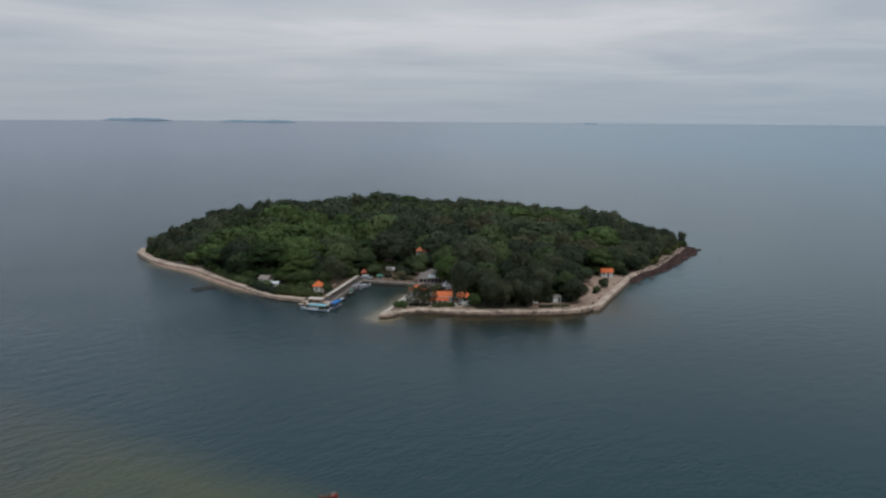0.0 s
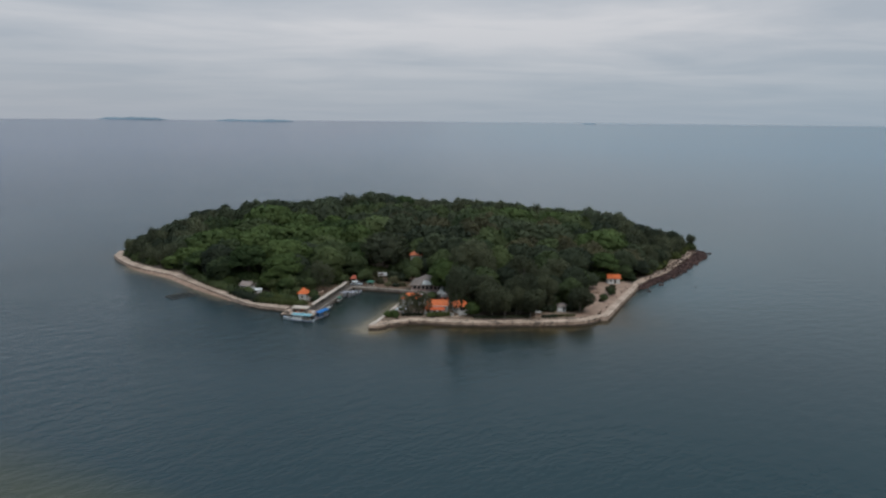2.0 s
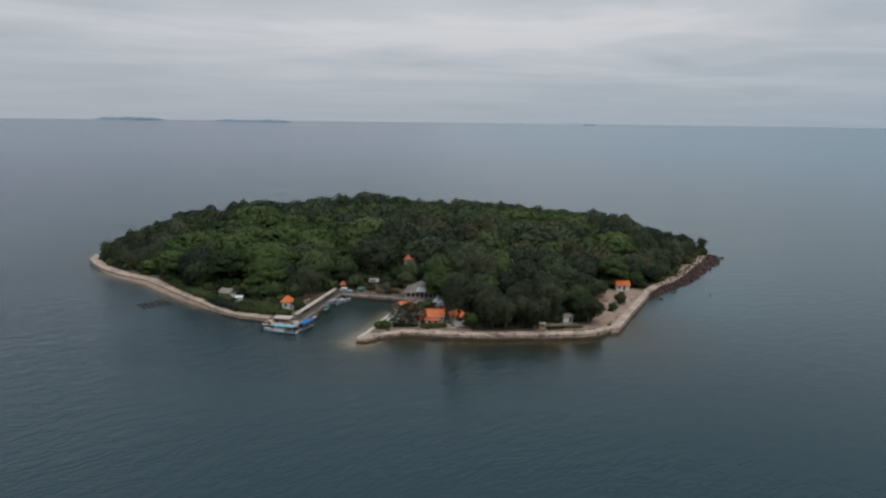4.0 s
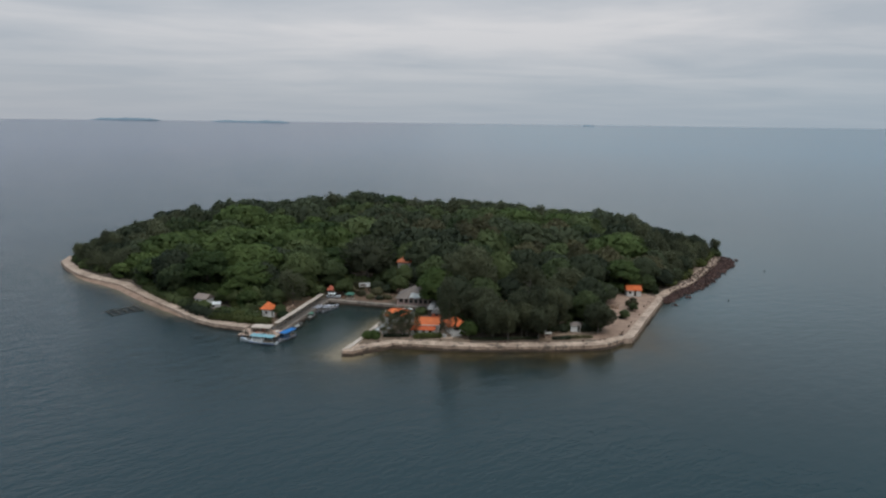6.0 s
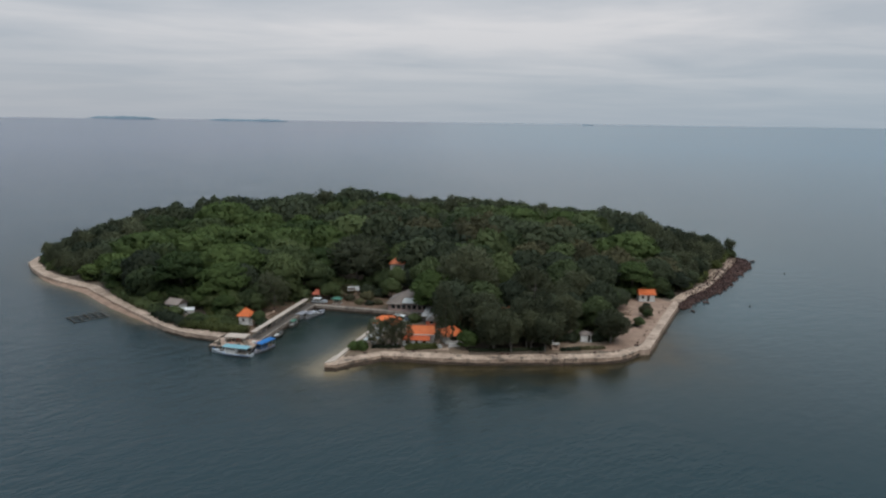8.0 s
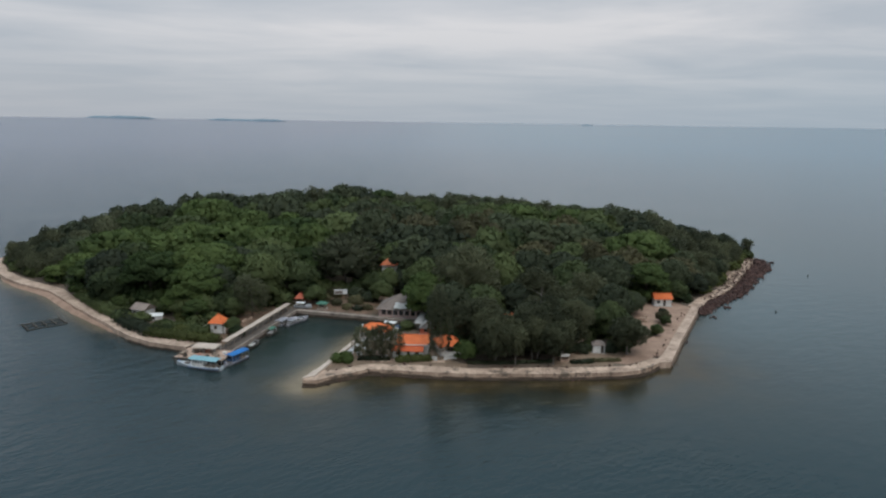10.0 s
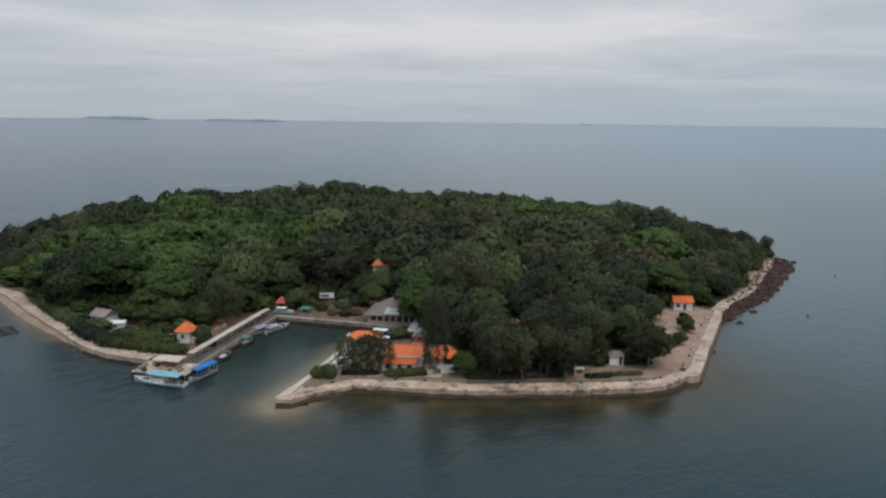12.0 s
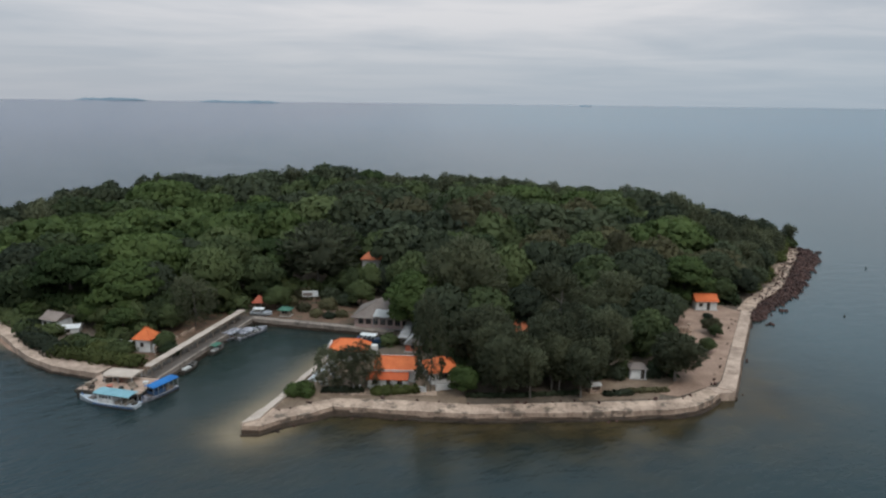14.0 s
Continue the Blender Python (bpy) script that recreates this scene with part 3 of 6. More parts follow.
# ---- trees ----
def ball(rng, centre, radii, rings=6, sides=10, shake=0.12):
    """A lumpy ball as arrays."""
    v, f = [], []
    for i in range(rings + 1):
        th = math.pi * i / rings
        for j in range(sides):
            ph = 2 * math.pi * j / sides
            k = 1 + rng.uniform(-shake, shake)
            v.append([centre[0] + radii[0] * k * math.sin(th) * math.cos(ph), centre[1] + radii[1] * k * math.sin(th) * math.sin(ph), centre[2] + radii[2] * k * math.cos(th)])
    for i in range(rings):
        for j in range(sides):
            f.append((i * sides + j, (i + 1) * sides + j, (i + 1) * sides + (j + 1) % sides, i * sides + (j + 1) % sides))
    return np.array(v), f


def unit(v):
    return v / np.maximum(np.linalg.norm(v, axis=1), 1e-6)[:, None]


def tufts_on(rng, lobes, spacing, size, under=-0.3, squash=0.75, reach=(0.84, 1.12), tries=420):
    """Places of leaf tufts over lobes: centre, radii and outward way of each."""
    lobes = np.array(lobes, float)
    heart = lobes[:, :3].mean(0) - (0, 0, 0.3 * np.ptp(lobes[:, 2]))
    spots, ways = np.zeros((0, 3)), []
    for n, lobe in enumerate(lobes):
        c, r = lobe[:3], lobe[3:]
        d = unit(rng.normal(size=(tries, 3)))
        d = d[d[:, 2] > under]
        p = c + d * r * rng.uniform(*reach, size=(len(d), 1))
        for m, other in enumerate(lobes):
            if m != n:
                keep = (((p - other[:3]) / other[3:]) ** 2).sum(1) > 0.72
                p, d = p[keep], d[keep]
        out = unit(0.7 * unit(d / r) + unit(p - heart)) if len(p) else p
        for q, w in zip(p, out):
            if not len(spots) or ((spots - q) ** 2).sum(1).min() > (spacing * rng.uniform(0.75, 1.3)) ** 2:
                spots = np.vstack([spots, q])
                ways.append(w)
    s = size * rng.uniform(0.65, 1.25, size=(len(spots), 1)) * rng.uniform(0.85, 1.15, size=(len(spots), 3))
    s[:, 2] *= squash
    return spots, s, np.array(ways)


def foliage(seed, lobes, spacing, size, leaf, thick, core=0.82, long=1.0, lift=None, grain=(4, 8), weights=(0.28, 0.72, 0.14), under=-0.3, squash=0.75, reach=(0.84, 1.12)):
    """A crown: tufts of leaves over lobes, round a dim heart. Gives vertices, quads, normals and a tone for each tuft."""
    rng = np.random.RandomState(seed)
    c, r, way = tufts_on(rng, lobes, spacing, size, under, squash, reach)
    verts, faces, normals, tones, count = [], [], [], [], 0
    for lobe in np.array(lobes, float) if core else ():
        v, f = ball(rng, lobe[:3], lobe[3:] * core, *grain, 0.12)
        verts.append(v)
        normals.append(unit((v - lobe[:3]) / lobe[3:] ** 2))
        # Heart balls toned below the tufts: shade between them put into the colour.
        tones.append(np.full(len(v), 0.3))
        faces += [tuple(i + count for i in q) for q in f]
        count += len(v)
    many = np.maximum(4, r[:, 0] * r[:, 1] * thick).astype(int)
    k = np.repeat(np.arange(len(c)), many)
    d = unit(rng.normal(size=(len(k), 3)))
    d = np.where(((d * way[k]).sum(1) < -0.3)[:, None], -d, d)
    p = c[k] + d * r[k] * rng.uniform(0.7, 1.12, size=(len(k), 1))
    nrm = unit(d + rng.normal(scale=0.4, size=d.shape))
    u = unit(np.cross(nrm, rng.normal(size=nrm.shape)))
    w = np.cross(nrm, u)
    if lift is not None:
        w = unit(way[k] * (1 - abs(lift)) + np.array([0, 0, lift]) + rng.normal(scale=0.3, size=d.shape))
        u = unit(np.cross(w, rng.normal(size=w.shape)))
        nrm = np.cross(u, w)
        side = np.where((nrm * d).sum(1) < 0, -1.0, 1.0)[:, None]
        u, nrm = u * side, nrm * side
    s = leaf * rng.uniform(0.6, 1.3, size=(len(p), 1))
    quad = np.stack([p - u * s - w * s * long * 0.2 - nrm * s * 0.3, p - w * s * long, p + u * s + w * s * long * 0.15 - nrm * s * 0.3, p + w * s * long], 1)
    verts.append(quad.reshape(-1, 3))
    normals.append(np.repeat(unit(weights[0] * d + weights[1] * way[k] + weights[2] * nrm), 4, 0))
    tones.append(np.repeat(rng.uniform(size=len(c))[k], 4))
    at = count + 4 * np.arange(len(p))[:, None] + np.arange(4)
    faces += [tuple(q) for q in at.tolist()]
    return np.concatenate(verts), faces, np.concatenate(normals), np.concatenate(tones)


def mesh_from(name, verts, faces, normals, tones, mat):
    me = bpy.data.meshes.new(name)
    me.from_pydata(np.asarray(verts).tolist(), [], faces, shade_flat=False)
    me.materials.append(mat)
    me.attributes.new("tuft", "FLOAT", "POINT").data.foreach_set("value", tones.astype(np.float32))
    me.update()
    me.normals_split_custom_set_from_vertices(normals.tolist())
    return me


def umbrella(rng, radius, height, tall, count):
    """Lobes of a wide tree whose boughs carry flat pads of leaves, the outer ones lower."""
    lobes = [(0, 0, height - tall * 0.12, radius * 0.7, radius * 0.7, tall * 0.3)]
    for i in range(count):
        u = (i + 0.5) / count
        far, a = radius * 0.82 * u**0.6, i * 2.4 + rng.uniform(-0.35, 0.35)
        s = radius * rng.uniform(0.24, 0.38)
        z = height + tall * (0.44 - 0.66 * u**1.7) + rng.uniform(-0.09, 0.09) * tall
        lobes.append((far * math.cos(a), far * math.sin(a), z, s * rng.uniform(0.9, 1.25), s * rng.uniform(0.9, 1.25), s * rng.uniform(0.26, 0.4)))
    for i in range(6):
        a, far, s = i * 1.05 + rng.uniform(-0.3, 0.3), radius * rng.uniform(0.45, 0.72), radius * rng.uniform(0.22, 0.32)
        lobes.append((far * math.cos(a), far * math.sin(a), height - tall * rng.uniform(0.5, 0.95), s, s, s * rng.uniform(0.5, 0.75)))
    return lobes


def dome(rng, radius, height, tall, count, flat):
    """Lobes of a broad crown: one in the middle, a ring round it, a lower skirt and a few on top."""
    lobes = [(0, 0, height + tall * 0.05, radius * 0.78, radius * 0.78, tall * 0.52)]
    for i in range(count):
        a = 2 * math.pi * (i + rng.uniform(-0.3, 0.3)) / count
        far = radius * rng.uniform(0.50, 0.72)
        s = radius * rng.uniform(0.36, 0.5)
        lobes.append((far * math.cos(a), far * math.sin(a), height + tall * rng.uniform(-0.16, 0.12) * (1 - 0.5 * flat), s, s * rng.uniform(0.85, 1.15), s * (0.8 - 0.42 * flat)))
    for i in range(count // 2 + 1):
        a = 2 * math.pi * (i + rng.uniform(-0.4, 0.4)) / (count // 2 + 1) + 0.4
        far, s = radius * rng.uniform(0.5, 0.8), radius * rng.uniform(0.28, 0.38)
        lobes.append((far * math.cos(a), far * math.sin(a), height - tall * rng.uniform(0.35, 0.6), s, s, s * (0.85 - 0.4 * flat)))
    for i in range(max(3, count // 2)):
        a = rng.uniform(0, 2 * math.pi)
        far, s = radius * rng.uniform(0.1, 0.4), radius * rng.uniform(0.30, 0.44)
        lobes.append((far * math.cos(a), far * math.sin(a), height + tall * rng.uniform(0.22, 0.48) * (1 - 0.35 * flat), s, s, s * (0.75 - 0.3 * flat)))
    return lobes


def spire(rng, radius, base, top, count):
    """Lobes of a feathery, tall crown."""
    lobes = [(0, 0, (base + top) / 2, radius * 0.5, radius * 0.5, (top - base) * 0.48)]
    lean = rng.uniform(-0.3, 0.3, 2) * radius
    for i in range(count):
        u = (i + 0.5) / count
        z = base + (top - base) * u + rng.uniform(-0.4, 0.4)
        wide = radius * (0.5 + 0.5 * math.sin(math.pi * (0.12 + 0.74 * u))) * rng.uniform(0.8, 1.15)
        a = i * 2.4 + rng.uniform(-0.5, 0.5)
        off = wide * rng.uniform(0.3, 0.62)
        s = wide * rng.uniform(0.28, 0.58)
        lobes.append((off * math.cos(a) + lean[0] * u, off * math.sin(a) + lean[1] * u, z, s, s, s * rng.uniform(1.0, 1.7)))
    return lobes


def trunk_bm(lobes, height, r, bend=0.3, limbs=5):
    bm = bmesh.new()
    fork = height * 0.55
    knee = (random.uniform(-bend, bend), random.uniform(-bend, bend), fork)
    rod(bm, (0, 0, -0.4), (knee[0] * 0.4, knee[1] * 0.4, fork * 0.5), r * 1.25, r * 0.95)
    rod(bm, (knee[0] * 0.4, knee[1] * 0.4, fork * 0.5 - 0.1), knee, r * 0.95, r * 0.75)
    rod(bm, (knee[0], knee[1], knee[2] - 0.1), (0, 0, height), r * 0.75, r * 0.3)
    for c in lobes[1 : 1 + limbs]:
        rod(bm, (knee[0], knee[1], knee[2] - 0.2), (c[0] * 0.8, c[1] * 0.8, c[2]), r * 0.5, r * 0.15, 6)
    return bm


KINDS = {}


def tree_kind(key, seed, shape, leaf_mat, label, category="tree", r=0.32, bark=BARK, limbs=5, spacing=1.15, size=1.2, leaf=0.4, thick=11, far=(3.7, 1.65), **kw):
    """The meshes of one kind of tree."""
    lobes = shape(np.random.RandomState(seed))
    height = max(c[2] for c in lobes) - 1.0
    near = foliage(seed, lobes, spacing, size, leaf, thick, **kw)
    coarse = foliage(seed, lobes, spacing * 1.15, size * 1.1, leaf * far[1], far[0], grain=(3, 6), **kw)
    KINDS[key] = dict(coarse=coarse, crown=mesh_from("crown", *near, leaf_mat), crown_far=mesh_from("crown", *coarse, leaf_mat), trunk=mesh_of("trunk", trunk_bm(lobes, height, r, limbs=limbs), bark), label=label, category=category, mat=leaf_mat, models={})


def shape_broad(radius, height, tall, count, flat):
    def broad(rng):
        return dome(rng, radius, height, tall, count, flat)

    return broad


def shape_spire(radius, base, top, count):
    def pointed(rng):
        return spire(rng, radius, base, top, count)

    return pointed


def shape_umbrella(radius, height, tall, count):
    def spreading(rng):
        return umbrella(rng, radius, height, tall, count)

    return spreading


FEATHER = dict(long=2.6, lift=0.1, weights=(0.3, 0.64, 0.2), squash=0.9, reach=(0.7, 1.3), bark=BARK_GREY)
tree_kind("rain", 11, shape_umbrella(8.4, 8.6, 5.6, 17), LEAF_RAIN, "wide flat-crowned tree with bright green leaves", r=0.42, squash=0.5, size=1.25, limbs=9, under=-0.3)
tree_kind("great", 27, shape_umbrella(9.2, 8.0, 8.6, 30), LEAF_FRESH, "large spreading bright green tree", r=0.45, squash=0.55, size=1.15, limbs=9)
tree_kind("rain_two", 12, shape_umbrella(7.4, 8.4, 6.4, 14), LEAF_RAIN, "spreading tree with bright green leaves", r=0.4, squash=0.55, limbs=9, under=-0.3)
tree_kind("round", 13, shape_broad(6.2, 7.6, 6.6, 8, 0.05), LEAF_BROAD, "round-crowned tree with mid-green leaves")
tree_kind("round_two", 14, shape_broad(5.6, 7.4, 7.0, 7, 0.1), LEAF_BROAD, "dense broad-leaved tree with mid-green leaves", size=1.05, spacing=1.05)
tree_kind("dark", 15, shape_broad(5.8, 8.0, 7.4, 8, 0.0), LEAF_DARK, "dense dark green forest tree", reach=(0.8, 1.18))
tree_kind("dark_two", 16, shape_broad(6.6, 7.6, 6.4, 9, 0.25), LEAF_DARK, "broad dark green forest tree", size=1.3, spacing=1.25)
tree_kind("olive", 17, shape_broad(6.8, 7.4, 6.4, 9, 0.2), LEAF_HAZE, "soft olive-green broad-crowned tree", size=1.0, spacing=1.05, leaf=0.33, thick=15)
tree_kind("pine", 18, shape_spire(4.8, 5.0, 14.6, 17), LEAF_PINE, "tall feathery dark casuarina", "casuarina", leaf=0.17, thick=24, size=0.85, spacing=0.95, core=0.62, r=0.24, limbs=12, **FEATHER)
tree_kind("pine_two", 19, shape_spire(4.2, 4.8, 13.4, 15), LEAF_PINE, "slender dark casuarina with drooping sprays", "casuarina", leaf=0.17, thick=24, size=0.82, spacing=0.95, core=0.62, r=0.22, limbs=11, **FEATHER)
tree_kind("pine_wide", 26, shape_spire(6.6, 3.8, 13.4, 17), LEAF_PINE, "broad irregular dark casuarina", "casuarina", leaf=0.18, thick=22, size=0.95, spacing=1.1, core=0.58, r=0.26, limbs=12, **FEATHER)
tree_kind("wisp", 22, shape_spire(6.2, 2.8, 11.4, 18), LEAF_PINE, "wispy see-through casuarina", "casuarina", leaf=0.125, thick=34, size=0.85, spacing=1.15, core=0.0, r=0.17, limbs=8, **{**FEATHER, "bark": BARK})
tree_kind("shrub", 20, shape_broad(2.6, 1.3, 2.2, 6, 0.1), HEDGE, "low bushy green shrub", "shrub", r=0.09, size=0.6, spacing=0.6, leaf=0.24, thick=26)
tree_kind("sprig", 25, shape_broad(2.4, 1.5, 2.8, 7, 0.0), LEAF_FRESH, "bright green leafy shrub at the tip of the spit", "shrub", r=0.09, size=0.6, spacing=0.7, leaf=0.24, thick=24, reach=(0.7, 1.35))
tree_kind("fresh", 24, shape_broad(6.2, 7.6, 6.6, 9, 0.05), LEAF_FRESH, "round-crowned tree with fresh bright green leaves", size=0.95, spacing=0.95, leaf=0.34, thick=15)
tree_kind("thicket", 23, shape_broad(2.8, 1.3, 2.4, 7, 0.1), LEAF_DARK, "dark scrubby undergrowth bush", "shrub", r=0.09, size=0.6, spacing=0.65, leaf=0.24, thick=26)
tree_kind("dry", 28, shape_broad(2.6, 1.2, 2.2, 6, 0.1), LEAF_HAZE, "dry yellowish bush on bare earth", "shrub", r=0.08, size=0.55, spacing=0.7, leaf=0.22, thick=22, reach=(0.7, 1.3))
tree_kind("bush", 21, shape_broad(3.2, 1.9, 3.4, 7, 0.1), LEAF_BROAD, "rounded leafy green bush", "shrub", r=0.1, size=0.7, spacing=0.7, leaf=0.27, thick=22)


def plant(key, x, y, size=1.0, turn=0.0, high=None, base=GROUND, group="trees of the island", label=""):
    """A tree of a kind, standing at a place."""
    kind = KINDS[key]
    m = Matrix.LocRotScale((x, y, base), Euler((0, 0, radians(turn))), (size, size, size if high is None else high))
    tier = "crown" if y < 338 and not (kind["category"] == "shrub" and y > 290) else "crown_far"
    if tier not in kind["models"]:
        top = new("shrub" if kind["category"] == "shrub" else "tree")
        tagged(top, kind["label"], kind["category"], group)
        for name, data in (("trunk", kind["trunk"]), ("crown", kind[tier])):
            ob = new(name, data)
            ob.parent = top
        top.matrix_basis = m
        kind["models"][tier] = top
    else:
        s = kind["models"][tier].scale
        top = copy_thing(kind["models"][tier], m @ Matrix.Diagonal((1 / s[0], 1 / s[1], 1 / s[2], 1)))
    if label:
        top["label"] = label
    return top


def inside(x, y, outline):
    hit = False
    for (ax, ay), (bx, by) in zip(outline, [*outline[1:], outline[0]]):
        if (ay > y) != (by > y) and x < (bx - ax) * (y - ay) / (by - ay) + ax:
            hit = not hit
    return hit


# open ground without trees: plan outlines
def plot(x0, x1, y0, y1):
    return [(x0, y0), (x1, y0), (x1, y1), (x0, y1)]


OPEN = [
    plot(-68, -36, 262, 298), plot(-47, -36, 290, 313), plot(-97, -58, 262, 299), plot(-97, -72, 298, 306), plot(-42, -2, 286, 323), plot(-26, 14, 248, 288), plot(10, 20, 255, 274), plot(-14, 11, 293, 314),
    plot(84, 92, 328, 337), [(57, 258), (66, 262), (96, 318), (87, 323), (68, 327), (63, 306), (57.5, 290), (53, 279)], plot(41, 56, 258, 285), plot(36, 42, 258, 267.5), plot(-18, -2, 334, 352), plot(-72, -52, 298, 308.5), plot(-18, 0, 322, 335), plot(22, 33, 285, 299), plot(0, 8, 286, 296), plot(-33, -18, 318, 331), plot(-56, -43, 294, 313),
]
GLADE = plot(22.5, 30.0, 276.5, 286.0)
TAPER = NORTHEAST + BACK[:2]


def canopy(x, y):
    """The height of the treetops over the plan."""
    u, v = (x + 12) / 165.0, (y - 400) / 138.0
    edge = max(0.0, 1 - (u * u + v * v))
    p, q = np.array([x]), np.array([y])
    east, west = to_line(p, q, TAPER)[0], to_line(p, q, BACK[-3:] + WEST[:6])[0]
    h = 10.0 + 8.5 * edge ** 0.6 + 2.5 * noise.noise((x * 0.02, y * 0.02, 3.0))
    h += 8.5 * max(0, 1 - math.hypot(x + 104, y - 470) / 70) - 1.2 * max(0, 1 - math.hypot(x - 60, y - 470) / 60)
    return min(h, 4.0 + 0.42 * east, 5.5 + 0.38 * west)


def choose(x, y, rng):
    """Which kind grows where."""
    bright = noise.noise((x * 0.022 + 4, y * 0.022, 0.5))
    if y < 284 and x > 12:
        return rng.choice(["pine_wide", "pine_two", "pine_wide"])
    if y < 305 and x > 12:
        return rng.choice(["pine_wide", "round_two", "pine_wide", "dark_two", "pine", "round", "dark"])
    if x > 95 and y > 330:
        return rng.choice(["dark", "pine", "pine_two", "pine"])
    if x < -130:
        return rng.choice(["dark", "pine_two", "pine", "pine"])
    if x < -25 and y < 420:
        return rng.choice(["rain", "rain_two", "rain", "round", "fresh", "dark_two"] if bright > -0.1 else ["round", "rain_two", "round_two", "dark", "round"])
    if y > 470:
        return rng.choice(["dark", "pine", "pine_two", "dark_two", "round"])
    return rng.choice(["round", "olive", "rain_two", "round_two"] if bright > (0.08 if -15 < x < 70 and y < 450 else 0.05) else ["dark", "dark_two", "round_two", "round"])


NATURAL = {"rain": 12.2, "rain_two": 12.2, "round": 12.6, "round_two": 12.4, "dark": 13.4, "dark_two": 12.2, "olive": 12.2, "fresh": 12.6, "pine": 17.0, "pine_two": 15.6, "pine_wide": 15.0}
WIDTH = {"rain": 8.2, "rain_two": 7.2, "round": 6.0, "round_two": 5.4, "dark": 5.6, "dark_two": 6.4, "olive": 6.6, "fresh": 6.0, "pine": 4.4, "pine_two": 3.9, "pine_wide": 5.8}


# the crowns that stand out: kind, plan place, crown radius
CROWNS = [
    ("rain", -71, 324, 10.9),
    ("rain_two", -84, 313, 8.0),
    ("rain", -114, 355, 15.5),
    ("rain_two", -109, 329, 11.2),
    ("rain_two", -43, 367, 7.7),
    ("pine_wide", -26, 339, 10.5),
    ("round", -49.5, 316.5, 6.5),
    ("rain", 85, 359, 12.6),
    ("olive", 91, 342, 10.0),
    ("dark", 95.5, 335, 5.3),
    ("rain_two", -26, 501, 9.1),
    ("round_two", 26, 352, 8.0),
    ("round", 16, 315, 6.6),
    ("round_two", 28, 318, 6.0),
    ("dark", -5, 369, 10.5),
    ("round", -34, 393, 11.7),
    ("round", -50, 328, 8.5),
    ("rain_two", -76, 370, 12.2),
    ("olive", 62, 335, 5.1),
    ("dark", 60, 316, 7.0),
    ("dark", 57, 292, 5.0),
    ("pine", 51, 299, 5.5),
    ("pine", 37, 305, 5.6),
    ("pine", 15, 276, 4.4),
    ("pine", 40, 274, 4.7),
    ("pine", 55.8, 271.8, 4.2),
    ("dark", -152, 419, 12.1),
    ("dark_two", -155, 470, 13.8),
    ("round", -102, 396, 13.9),
    ("dark_two", 6, 356, 9.9),
    ("dark_two", 44, 375, 11.9),
    ("dark", 61, 376, 11.1),
    ("olive", -20, 406, 10.0),
    ("dark_two", -69, 432, 12.0),
    ("dark", -100, 438, 14.5),
    ("round", 21, 454, 14.4),
    ("rain_two", 48, 439, 12.5),
    ("round_two", 80, 418, 12.0),
    ("dark", 115, 401, 10.6),
    ("dark", 109, 434, 10.4),
    ("round_two", -49, 467, 13.8),
]


